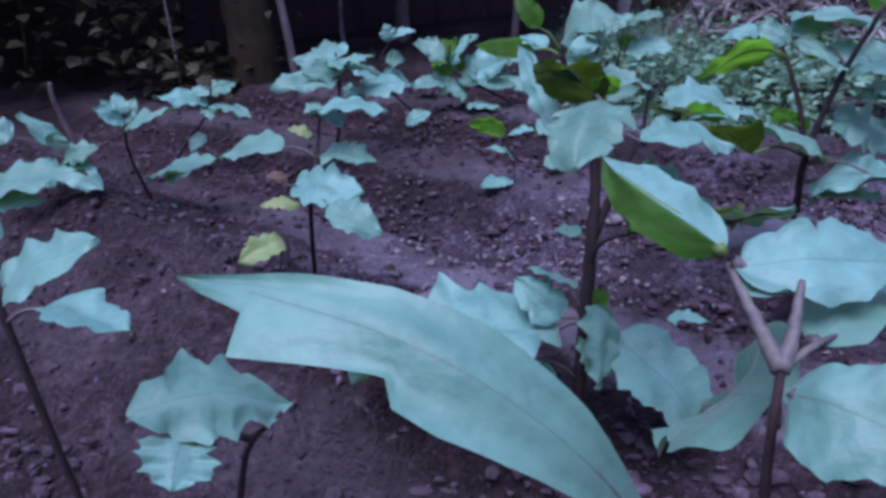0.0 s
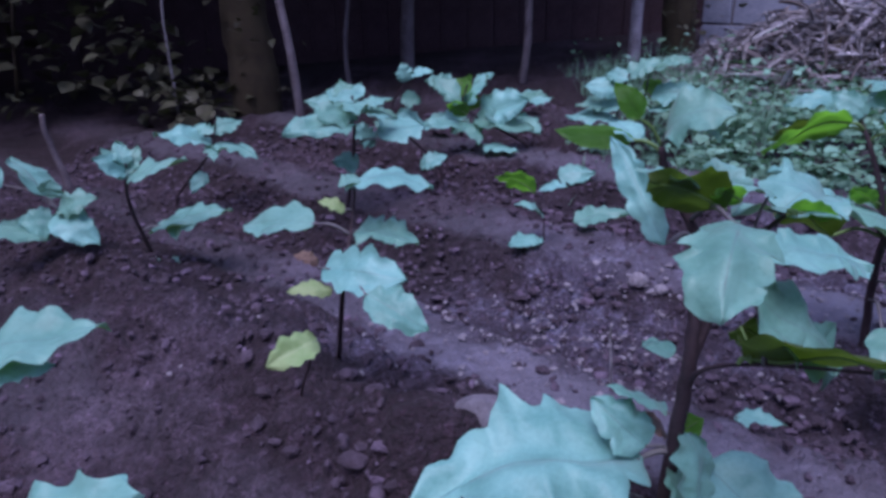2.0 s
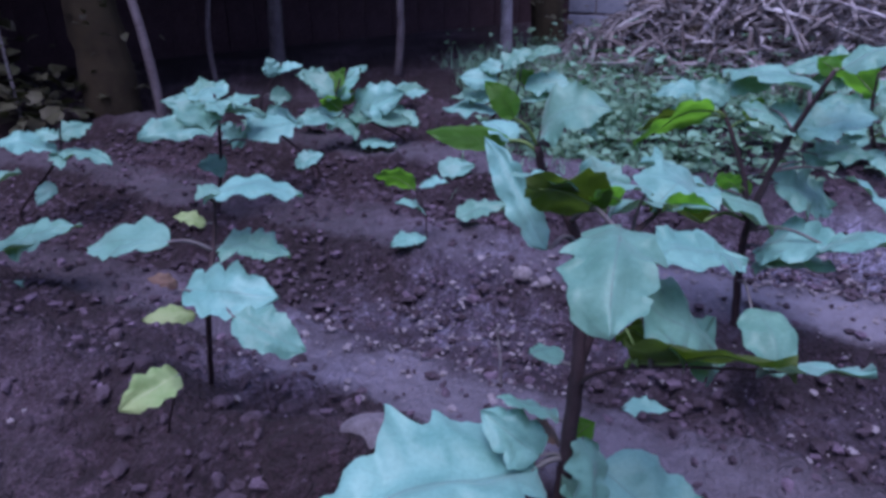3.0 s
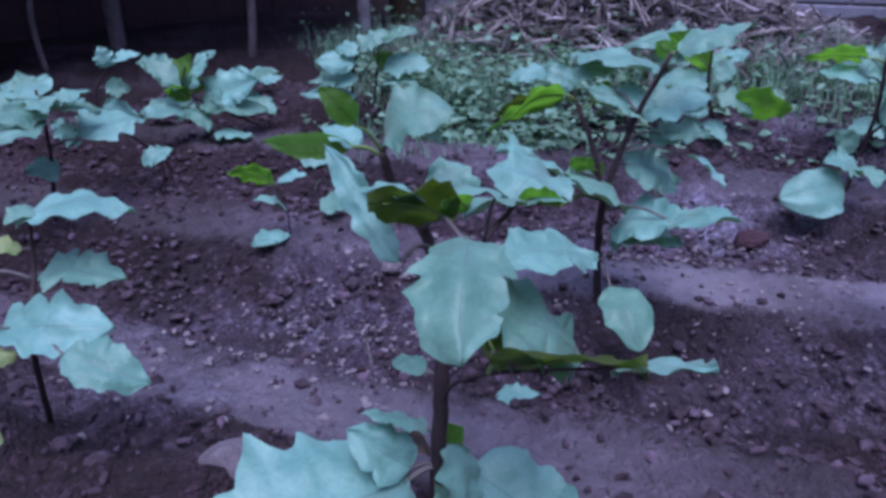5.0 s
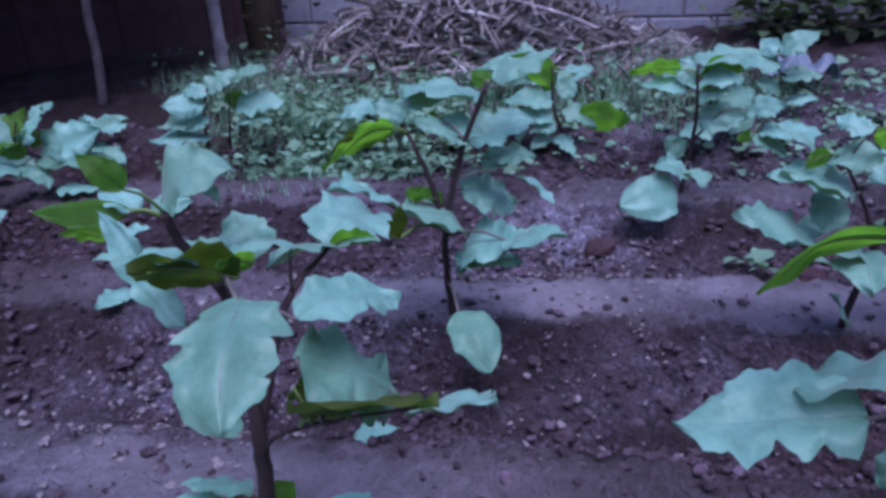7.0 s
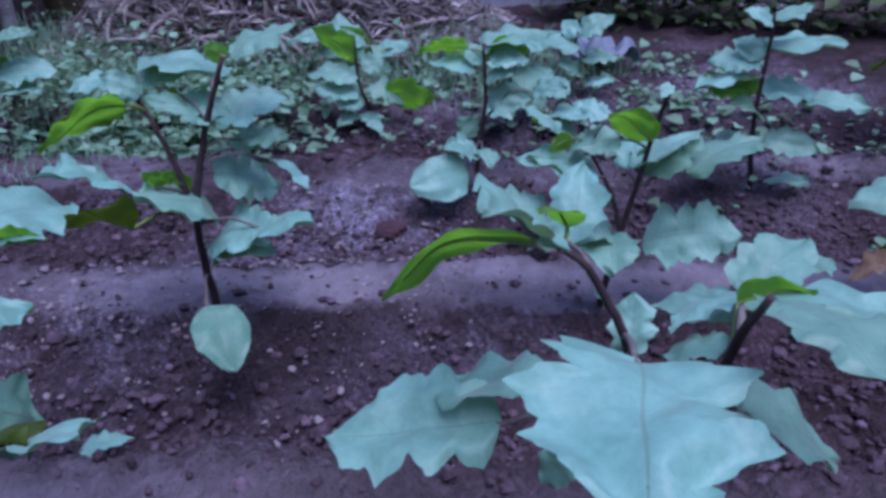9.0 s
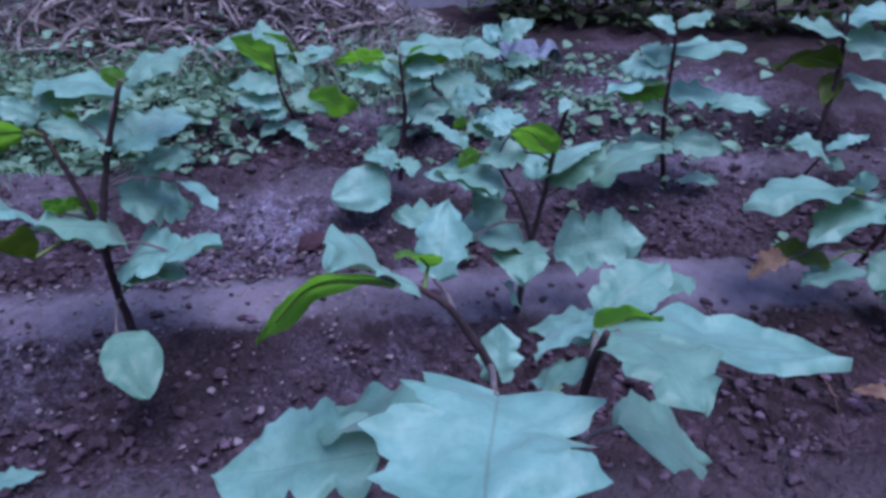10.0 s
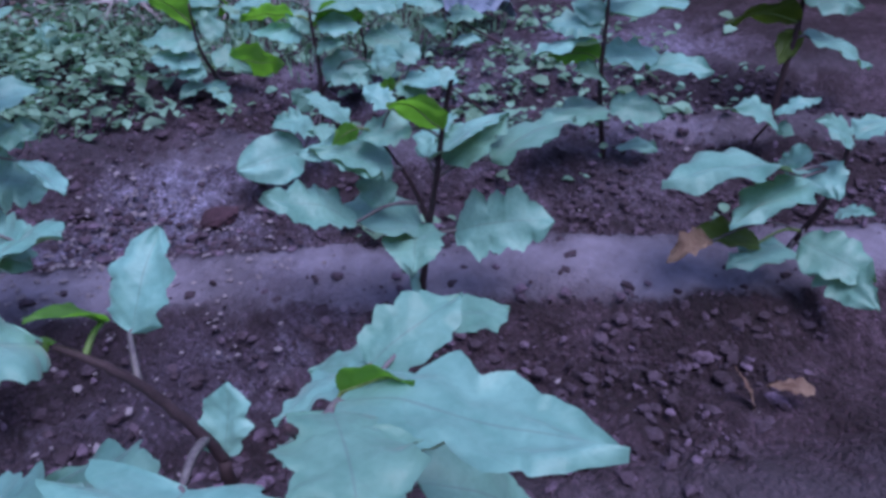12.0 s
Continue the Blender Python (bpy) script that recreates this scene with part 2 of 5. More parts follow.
def ridge(x, y):
    """Height over the sloping plane, how trodden the soil is there, and how far it is brightened."""
    s = ACROSS[0] * x + ACROSS[1] * y
    wob = 0.05 * noise.noise((x * 1.3, y * 1.3, 2.0)) + 0.025 * noise.noise((x * 4.1, y * 4.1, 21.0))
    p = (s + wob - 1.0) % 0.61
    up = step(0.46, 0.60, p) if p > 0.3 else 1 - step(0.20, 0.30, p)
    along = abs(ROW[0] * x + ROW[1] * y)
    fade = (1 - step(2.75, 3.2, s)) * step(-1.6, -0.6, s) * (1 - step(3.6, 5.0, along))
    k = math.floor((s + wob - 1.0) / 0.61)
    ragged = 0.05 * noise.noise((x * 6, y * 6, 11.0)) + 0.03 * noise.noise((x * 17, y * 17, 12.0))
    flat = step(-0.03, 0.04, p + ragged) * (1 - step(0.15, 0.27, p + ragged))
    flat *= {0: 0.2 + 0.5 * math.exp(-(((x - 0.2) / 0.5) ** 2)), 1: 0.35 + 0.65 * step(0.4, 0.8, x), 2: 0.40}.get(k, 0.2) * min(1.0, max(0.0, 0.85 + 1.1 * noise.noise((x * 3.2, y * 2.2, 13.0))))
    # pale gravelly zones, with the brighter middle of the view put into the colour
    brightened_soil = max(math.exp(-(((x - 0.28) / 0.6) ** 2 + ((y - 1.70) / 0.33) ** 2)), math.exp(-(((x - 1.15) / 0.55) ** 2 + ((y - 1.62) / 0.28) ** 2)), 0.6 * math.exp(-(((x - 1.0) / 0.5) ** 2 + ((y - 2.3) / 0.3) ** 2)), 0.85 * math.exp(-(((x - 1.08) / 0.4) ** 2 + ((y - 1.12) / 0.15) ** 2)), math.exp(-(((x - 2.65) / 0.85) ** 2 + ((y - 1.55) / 0.65) ** 2)))
    brightened_soil *= min(1.0, max(0.0, 0.75 + 0.8 * noise.noise((x * 5, y * 5, 17.0)) + 0.5 * noise.noise((x * 13, y * 13, 18.0))))
    rise = 0.21 * math.exp(-(((s - 0.76) / 0.20) ** 2)) * (1 - step(-0.80, -0.40, ROW[0] * x + ROW[1] * y)) * (1 + 0.25 * noise.noise((x * 3, y * 3, 33.0)))
    return rise + (up - 1.0) * (0.06 + 0.02 * noise.noise((x * 1.7, y * 1.7, 15.0))) * fade, flat * fade, brightened_soil


def height(x, y):
    return plane_z(x, y) + ridge(x, y)[0]


def axis(lo, a, b, hi, fine, grow):
    mid = list(np.arange(a, b, fine))
    left, right, d = [], [], fine
    v = a
    while v > lo:
        d *= grow
        v -= d
        left.append(v)
    v, d = b, fine
    while v < hi:
        right.append(v)
        d *= grow
        v += d
    return left[::-1] + mid + right


xs, ys = axis(-60, -1.3, 2.6, 60, 0.014, 1.13), axis(-60, 0.5, 3.0, 60, 0.014, 1.13)
verts, trod, brightened_at = [], [], []
for y in ys:
    for x in xs:
        r, t, d = ridge(x, y)
        near = 1.0 if -2 < x < 4 and -0.5 < y < 5 else 0.0
        rough = 1 - 0.75 * t
        z = plane_z(x, y) + r
        if near:
            z += rough * (0.024 * noise.noise((x * 7, y * 7, 0)) + 0.032 * abs(noise.noise((x * 14, y * 14, 5))) + 0.026 * abs(noise.noise((x * 33, y * 33, 9))) - 0.017)
            z += 0.003 * noise.noise((x * 60, y * 60, 3))
        verts.append((x, y, z))
        trod.append(t)
        brightened_at.append(d)
w = len(xs)
faces = [(j * w + i, j * w + i + 1, (j + 1) * w + i + 1, (j + 1) * w + i) for j in range(len(ys) - 1) for i in range(w - 1)]
ground = mesh_object("ground", verts, faces, SOIL)
ground.data.attributes.new("trodden", "FLOAT", "POINT").data.foreach_set("value", trod)
ground.data.attributes.new("brightened_soil", "FLOAT", "POINT").data.foreach_set("value", brightened_at)
tagged(ground, "purplish brown garden soil hoed into low ridges", "soil", kind="structure")

# ---- eggplants ----


def outline(r, lobes, margin, blunt):
    """Half-width from base to tip of one side of a blade: pointed lobes, rounded bays between them."""
    peaks = [(k + 0.42 + r.uniform(-0.16, 0.16)) / (lobes + 0.25) for k in range(lobes)]
    depth = [margin * r.uniform(0.12, 0.36) for _ in range(lobes + 1)]
    high = [1.0 + margin * r.uniform(-0.08, 0.10) for _ in range(lobes)]
    phase, power = r.random(), 1.45 + 1.3 * blunt
    turn = [r.uniform(-1, 1) for _ in range(lobes)]

    def half(u):
        if u <= 0 or u >= 1:
            return 0.0, 0.0
        env = math.sin(math.pi * u**0.85) ** 0.65 if margin < 0.3 else (1 - (1 - u / 0.36) ** 2) ** 0.62 if u < 0.36 else 1 - ((u - 0.36) / 0.64) ** power
        k = min(range(lobes), key=lambda i: abs(peaks[i] - u))
        near = u - peaks[k]
        other = peaks[k - 1] if near < 0 and k else (peaks[k + 1] if near > 0 and k + 1 < lobes else peaks[k] + math.copysign(0.3, near))
        d = abs(near) / max(abs(other - peaks[k]) / 2, 0.03)
        d = min(d, 1.0)
        bay = depth[k if near < 0 else k + 1] * (d ** (0.6 if near > 0 else 0.95)) * (1 - 0.6 * u**4)
        fine = 0.10 * margin * abs((u * lobes * 2.4 + phase + 0.1 * math.sin(17 * u)) % 1.0 - 0.5)
        return env * (high[k] - bay - fine), turn[k] * (1 - d) ** 1.0
    return half


# half-widths of an unevenly lobed blade, base to tip: the ragged side, then the smooth one
SICKLE = ([(0, 0.30), (0.16, 0.60), (0.30, 0.88), (0.42, 1.02), (0.50, 0.95), (0.535, 0.56), (0.66, 0.84), (0.79, 1.18), (0.81, 0.40), (0.92, 0.22), (1, 0)], [(0, 0.30), (0.2, 0.72), (0.4, 0.95), (0.6, 0.86), (0.8, 0.45), (0.92, 0.20), (1, 0)])


def profile(points):
    """A half-width that runs straight between the given ones."""
    us, ws = zip(*points)
    return lambda u: (float(np.interp(u, us, ws)), 0.0)


def leaf_mesh(base, tip, wide, roll, kind, plant, name="leaf", seed=0, arch=None, cup=None, margin=None, blunt=None, wave=1.0, ear=0.22, shape=None):
    """One lobed blade from base to tip, arched along its midrib and waved at its margin."""
    r = random.Random(seed)
    base, tip = np.array(base), np.array(tip)
    a = tip - base
    length = np.linalg.norm(a)
    a = a / length
    side = np.cross(a, (0, 0, 1.0)) if abs(a[2]) < 0.98 else np.array([1.0, 0, 0])
    side = unit(side)
    n0 = np.cross(side, a)
    n = math.cos(radians(roll)) * n0 + math.sin(radians(roll)) * side
    lat = np.cross(a, n)
    arch = r.uniform(0.06, 0.13) if arch is None else arch
    cup = r.uniform(-0.10, 0.22) if cup is None else cup
    margin = r.uniform(0.7, 1.35) if margin is None else margin
    blunt = r.uniform(0.0, 0.6) if blunt is None else blunt
    lobes = r.choice((4, 4, 5)) if length > 0.05 else 3
    sides = (outline(r, lobes, margin, blunt), outline(r, lobes, margin, blunt))
    if shape == "sickle":
        sides = (profile(SICKLE[0]), profile(SICKLE[1]))
    k1, k2 = r.uniform(2, 4), r.uniform(0, 6)
    tipdrop = r.uniform(0.0, 0.06)
    nu, nv = (60, 12) if length > 0.09 else (36, 8)
    verts, uvs, faces, rib = [], [], [], []
    for i in range(nu + 1):
        u = i / nu
        lift = arch * 4 * u * (1 - u) - tipdrop * u**3 * (1 - u) * 6
        spine = base + a * (u * length) + n * (lift * length) + lat * (0.03 * wave * length * math.sin(k2 + 3 * u))
        halves = [half(u) for half in sides]
        for j in range(nv + 1):
            v = 2 * j / nv - 1
            hw, curl = halves[0 if v < 0 else 1]
            x = v * hw * wide / 2
            edge = abs(v) ** 2
            z = cup * abs(x) - 0.35 * edge * abs(x) * max(cup, 0.05)
            z += wave * edge * wide * (0.034 * math.sin(k1 * 6.28 * u + k2 + (2.1 if v > 0 else 0)) + 0.07 * curl)
            z += 0.10 * wide * noise.noise((v * 1.6 + seed * 3.7, u * 2.6, 1.0)) * min(1.0, 4 * u)
            z += 0.02 * wide * noise.noise((v * 4 + seed * 1.7, u * 6, 4.0)) * abs(v)
            z += 0.0015 * wide * math.sin(abs(v) * 9 - u * 34) * (1 - abs(v)) * min(1.0, 5 * abs(v))
            z += 0.035 * wide * abs(v) ** 7 * math.sin(5 * u + k2 * 2 + v)
            fwd = -ear * abs(x) * (1 - u) * (0.4 + 0.6 * (1 - u)) + 0.16 * edge * abs(x) * u * (1 - u**3) + 0.05 * length * edge * abs(curl) * (1 - u)
            verts.append(spine + lat * x + n * z + a * fwd)
            uvs.append((u, (v + 1) / 2))
            if 2 * j == nv:
                rib.append(verts[-1])
    for i in range(nu):
        for j in range(nv):
            q = i * (nv + 1) + j
            faces.append((q, q + 1, q + nv + 2, q + nv + 1))
    mat = {"pale": PALE, "green": GREEN, "dry": DRY, "yellow": YELLOW, "olive": OLIVE, "folded": PALE}[kind]
    ob = mesh_object(name, verts, faces, mat, plant, uvs)
    if kind == "folded":
        ob.data.materials.append(GREEN)
        for face in ob.data.polygons:
            face.material_index = int(face.index % nv < nv // 2)
    tag = {"pale": "", "green": "bright green backlit leaf, the light through it put into its colour", "dry": "withered yellow-brown leaf", "yellow": "yellowing leaf", "olive": "leaf turned to its olive underside, shade put into the colour", "folded": "folded leaf, one half turned to its green underside"}[kind]
    if tag:
        ob["label"] = tag
    return ob, rib, n


STEMS = {}
COUNT = [0]


def eggplant(x, y, stems, label="eggplant with broad pale lobed leaves on a ridge", name="eggplant_plant", group="eggplants on the ridges"):
    base = Vector((x, y, plane_z(x, y)))
    plant = new(name)
    plant.location = base
    tagged(plant, label, "plant", group)
    low = height(x, y) - base.z - 0.02
    lines = []
    for i, (r, pts) in enumerate(stems):
        pts = [np.array(q) for q in pts]
        if i == 0 or np.linalg.norm(pts[0]) < 0.02:
            pts = [np.array([pts[0][0], pts[0][1], low]), *pts]
        line = smooth_line(pts, 6)
        line = [q + min(0.0010, 0.12 * r) * np.array([math.sin(9 * k + x * 30), math.cos(7 * k), 0]) * (0 < k < len(line) - 1) for k, q in enumerate(line)]
        k = len(line) - 1
        v, f = tube(line, [r * (1.15 - 0.7 * j / k) for j in range(k + 1)], 9)
        mesh_object("stem" if i == 0 else "branch", v, f, PETIOLE if r < 0.0029 else STEM, plant)
        lines += line
    STEMS[plant.name] = np.array(lines)
    return plant


def add_leaves(plant, leaves):
    for bx, by, bz, tx, ty, tz, wide, roll, kind, *bend in leaves:
        COUNT[0] += 1
        b, t = np.array([bx, by, bz]), np.array([tx, ty, tz])
        ob, rib, n = leaf_mesh(b, t, wide, roll, kind, plant, "leaf", COUNT[0], *bend)
        line = STEMS[plant.name]
        d = np.linalg.norm(line - b, axis=1) + 0.35 * np.maximum(line[:, 2] - b[2] + 0.02, 0)
        foot = line[int(np.argmin(d))]
        gap = np.linalg.norm(b - foot)
        length = np.linalg.norm(t - b)
        mid = (foot + b) / 2 + np.array([0, 0, 0.12 * gap])
        pts = smooth_line([foot, mid, b], 4) if gap > 0.008 else [b]
        r0 = 0.0016 + 0.012 * length
        free = len(pts)
        pts += [rib[i] for i in range(2, int(len(rib) * 0.86), 3)]
        k = len(pts) - 1
        radii = [r0 * (1 - 0.8 * j / k) for j in range(k + 1)]
        pts = [q - n * radii[j] * 1.15 if j >= free else q for j, q in enumerate(pts)]
        v, f = tube(pts, radii, 6)
        mesh_object("petiole", v, f, GREEN_RIB if kind in ("green", "folded", "olive") else PETIOLE, ob)


plant = eggplant(0.230, 0.965, [(0.0100, [(0.000, 0.000, 0.000), (0.007, -0.003, 0.274), (0.009, -0.004, 0.330), (0.016, 0.026, 0.408), (0.009, 0.040, 0.480), (-0.021, 0.065, 0.541), (-0.029, 0.069, 0.574)]), (0.0060, [(0.009, -0.004, 0.323), (0.072, 0.044, 0.444), (0.160, 0.123, 0.464)]), (0.0030, [(0.004, -0.002, 0.290), (0.020, -0.033, 0.337), (0.068, -0.090, 0.375), (0.131, -0.167, 0.412)])], "branched eggplant with broad pale leaves and olive undersides")
add_leaves(plant, [
    (-0.039, -0.019, 0.490, -0.093, 0.082, 0.582, 0.045, -55, "pale", 0.08, 0.20, 1.20, 0.50, 1.80, 0.22),
    (-0.054, 0.081, 0.577, -0.079, 0.126, 0.592, 0.040, 0, "pale"),
    (0.048, 0.048, 0.508, 0.043, 0.091, 0.553, 0.063, -20, "pale", 0.08, 0.15, 0.60, 0.40, 1.00, 0.22),
    (0.160, 0.123, 0.471, 0.060, 0.060, 0.490, 0.089, 13, "pale"),
    (0.155, 0.143, 0.464, 0.290, 0.228, 0.446, 0.127, 18, "pale", 0.16, 0.10, 1.00, 0.60, 1.30, 0.22),
    (0.162, 0.123, 0.468, 0.230, 0.113, 0.459, 0.052, -51, "green", 0.11, 0.10, 0.30, 0.20, 1.0, 0.22),
])
add_leaves(plant, [
    (-0.007, 0.003, 0.248, -0.078, 0.037, 0.266, 0.060, 17, "pale"),
    (-0.009, 0.004, 0.330, -0.033, 0.049, 0.325, 0.037, -7, "pale"),
    (-0.010, -0.100, 0.543, -0.056, -0.220, 0.502, 0.093, -4, "pale", 0.16, -0.22, 1.00, 0.80, 1.80, 0.30),
    (0.052, -0.056, 0.482, 0.176, -0.040, 0.463, 0.086, 10, "pale", 0.10, 0.05, 1.10, 0.90, 1.30, 0.22),
    (0.046, -0.058, 0.438, 0.155, -0.056, 0.345, 0.134, 30, "pale", 0.08, 0.05, 1.40, 1.00, 1.40, 0.22),
    (0.043, -0.044, 0.397, 0.093, -0.025, 0.358, 0.049, -59, "olive", 0.09, 0.10, 0.40, 0.70, 1.0, 0.22),
])
add_leaves(plant, [
    (0.045, -0.056, 0.365, 0.129, -0.199, 0.439, 0.134, -34, "olive", 0.03, 0.10, 0.40, 0.30, 1.0, 0.22),
    (0.129, -0.166, 0.415, 0.149, -0.254, 0.466, 0.077, -11, "pale", 0.03, 0.00, 1.00, 0.30, 1.0, 0.22),
    (0.009, -0.038, 0.534, -0.087, -0.068, 0.578, 0.082, 43, "olive", 0.10, 0.10, 0.50, 0.60, 1.0, 0.22),
    (-0.025, -0.044, 0.561, -0.093, -0.043, 0.580, 0.052, 7, "pale"),
    (0.026, -0.035, 0.544, -0.015, -0.060, 0.557, 0.036, 54, "green", 0.09, 0.10, 0.50, 0.30, 1.0, 0.22),
    (-0.029, 0.061, 0.591, 0.032, 0.012, 0.621, 0.082, 37, "pale", 0.24, 0.10, 1.10, 0.60, 1.40, 0.22),
])
add_leaves(plant, [
    (-0.003, 0.046, 0.603, 0.017, 0.014, 0.595, 0.029, 8, "pale"),
    (-0.063, 0.052, 0.611, -0.094, 0.051, 0.652, 0.031, -80, "green", 0.10, 0.10, 0.35, 0.50, 1.00, 0.22),
    (-0.059, 0.082, 0.579, -0.144, 0.135, 0.582, 0.030, -79, "green", 0.08, 0.05, 0.30, 0.40, 0.80, 0.22),
    (0.080, 0.016, 0.531, 0.011, -0.005, 0.541, 0.054, 7, "pale"),
    (-0.036, -0.001, 0.181, -0.346, -0.059, 0.140, 0.235, 0, "pale"),
    (-0.030, -0.001, 0.199, -0.097, 0.037, 0.250, 0.075, -42, "pale"),
])
add_leaves(plant, [
    (0.003, 0.020, 0.199, -0.055, 0.029, 0.229, 0.049, 0, "dry"),
    (0.026, 0.001, 0.216, 0.007, -0.080, 0.126, 0.090, -50, "pale"),
    (0.050, 0.001, 0.158, 0.177, -0.097, 0.039, 0.147, 19, "pale", 0.14, 0.15, 0.70, 0.60, 1.0, 0.22),
    (-0.053, -0.001, 0.123, -0.093, -0.051, 0.002, 0.101, 10, "pale", 0.09, 0.10, 0.40, 0.70, 1.0, 0.22),
    (0.002, 0.000, 0.169, 0.020, -0.060, 0.110, 0.063, -22, "pale"),
    (0.008, 0.000, 0.214, 0.041, 0.001, 0.236, 0.043, -110, "green", 0.14, 0.10, 0.30, 0.20, 1.0, 0.22),
])
plant = eggplant(0.800, 1.450, [(0.0090, [(0.000, 0.000, 0.000), (-0.026, -0.017, 0.212), (-0.004, -0.053, 0.394), (0.020, -0.104, 0.531)]), (0.0060, [(-0.029, -0.013, 0.233), (-0.043, 0.000, 0.325), (-0.066, 0.065, 0.434), (-0.091, 0.118, 0.463)])], "tall branched eggplant with many pale leaves and purple stems")
add_leaves(plant, [
    (-0.084, -0.151, 0.117, -0.093, -0.277, 0.054, 0.100, 5, "pale", 0.16, -0.15, 0.12, 1.00, 1.0, 0.22),
    (0.002, -0.031, 0.179, 0.045, -0.185, 0.231, 0.124, 29, "pale", 0.09, 0.10, 1.00, 0.90, 1.0, 0.22),
    (0.040, -0.152, 0.231, 0.063, -0.287, 0.281, 0.108, 13, "pale"),
    (0.016, -0.023, 0.308, 0.141, -0.034, 0.249, 0.141, 40, "pale", 0.08, 0.08, 1.10, 0.80, 1.30, 0.22),
    (0.049, -0.048, 0.355, 0.149, -0.063, 0.375, 0.077, 32, "pale"),
    (0.016, -0.044, 0.417, 0.154, -0.082, 0.435, 0.106, 30, "pale"),
])
add_leaves(plant, [
    (0.024, -0.024, 0.405, -0.091, -0.023, 0.460, 0.094, -23, "pale"),
    (-0.123, 0.009, 0.292, -0.277, -0.036, 0.369, 0.131, -10, "pale"),
    (0.004, -0.039, 0.230, -0.140, -0.038, 0.299, 0.157, -14, "pale", 0.10, 0.08, 1.10, 0.70, 1.40, 0.22),
    (-0.032, 0.003, 0.270, -0.059, 0.002, 0.324, 0.045, 59, "green", 0.11, 0.10, 0.30, 0.20, 1.0, 0.22),
    (-0.155, -0.058, 0.255, -0.290, -0.107, 0.327, 0.119, 30, "olive", 0.11, 0.10, 0.50, 0.20, 1.0, 0.22),
    (0.034, -0.104, 0.534, 0.132, -0.172, 0.583, 0.095, 20, "pale"),
])
add_leaves(plant, [
    (0.024, -0.108, 0.530, -0.000, -0.084, 0.551, 0.036, 98, "green", 0.11, 0.10, 0.30, 0.40, 1.0, 0.22),
    (-0.091, 0.118, 0.463, -0.156, 0.182, 0.444, 0.069, -23, "pale"),
    (0.023, -0.051, 0.487, -0.026, 0.138, 0.490, 0.144, 3, "pale"),
    (0.099, -0.098, 0.336, 0.117, -0.186, 0.301, 0.071, -20, "pale"),
    (-0.091, 0.090, 0.412, -0.203, 0.130, 0.386, 0.090, 43, "olive", 0.14, 0.10, 0.50, 0.40, 1.0, 0.22),
    (-0.003, -0.025, 0.142, 0.046, -0.186, 0.200, 0.132, 8, "pale"),
])
add_leaves(plant, [
    (-0.011, 0.006, 0.447, 0.049, -0.058, 0.420, 0.068, 29, "pale"),
    (0.066, -0.056, 0.370, 0.119, -0.127, 0.383, 0.066, 23, "pale"),
    (-0.095, 0.048, 0.436, -0.245, 0.056, 0.379, 0.119, 43, "green", 0.11, 0.10, 0.50, 0.40, 1.0, 0.22),
    (-0.038, 0.019, 0.423, -0.022, 0.011, 0.467, 0.042, -89, "green", 0.14, 0.10, 0.50, 0.20, 1.0, 0.22),
    (-0.067, -0.022, 0.304, -0.115, -0.032, 0.337, 0.043, 49, "green", 0.08, 0.10, 0.30, 0.40, 1.0, 0.22),
    (-0.065, 0.055, 0.448, -0.118, 0.093, 0.484, 0.055, -65, "pale"),
])
add_leaves(plant, [
    (-0.058, 0.074, 0.471, 0.024, 0.055, 0.478, 0.063, 39, "pale"),
])
plant = eggplant(1.405, 0.935, [(0.0080, [(0.000, 0.000, 0.000), (-0.013, -0.015, 0.083), (-0.023, -0.035, 0.184), (-0.045, -0.072, 0.344), (-0.065, -0.110, 0.494)]), (0.0050, [(-0.023, -0.035, 0.184), (-0.060, -0.021, 0.276), (-0.107, 0.004, 0.360)])], "bushy eggplant with pale jagged leaves beside the trodden strip")
add_leaves(plant, [
    (0.022, -0.058, 0.163, 0.119, -0.209, 0.202, 0.142, 52, "pale", 0.10, 0.10, 1.30, 0.90, 1.0, 0.22),
    (-0.032, -0.024, 0.181, -0.172, 0.084, 0.221, 0.134, -12, "pale"),
    (-0.041, -0.029, 0.181, -0.138, -0.099, 0.158, 0.115, 10, "pale", 0.09, 0.10, 0.60, 0.70, 1.0, 0.22),
    (-0.092, -0.014, 0.307, -0.207, 0.063, 0.354, 0.108, -19, "pale"),
    (-0.074, -0.036, 0.381, -0.145, 0.019, 0.365, 0.067, -30, "pale"),
    (-0.057, -0.088, 0.389, -0.142, -0.048, 0.442, 0.079, 46, "green", 0.14, 0.10, 0.30, 0.20, 1.0, 0.22),
])
add_leaves(plant, [
    (-0.142, 0.016, 0.384, -0.183, 0.034, 0.361, 0.037, 91, "green", 0.11, 0.10, 0.50, 0.20, 1.0, 0.22),
    (-0.023, -0.066, 0.312, 0.105, -0.097, 0.372, 0.108, 4, "pale"),
    (0.047, -0.105, 0.313, 0.216, -0.170, 0.362, 0.139, -8, "pale"),
    (-0.139, 0.043, 0.380, -0.173, 0.117, 0.424, 0.068, 0, "pale"),
    (-0.065, -0.110, 0.492, -0.091, -0.110, 0.471, 0.025, -25, "pale"),
    (-0.109, -0.025, 0.420, -0.108, 0.037, 0.441, 0.048, -39, "pale"),
])
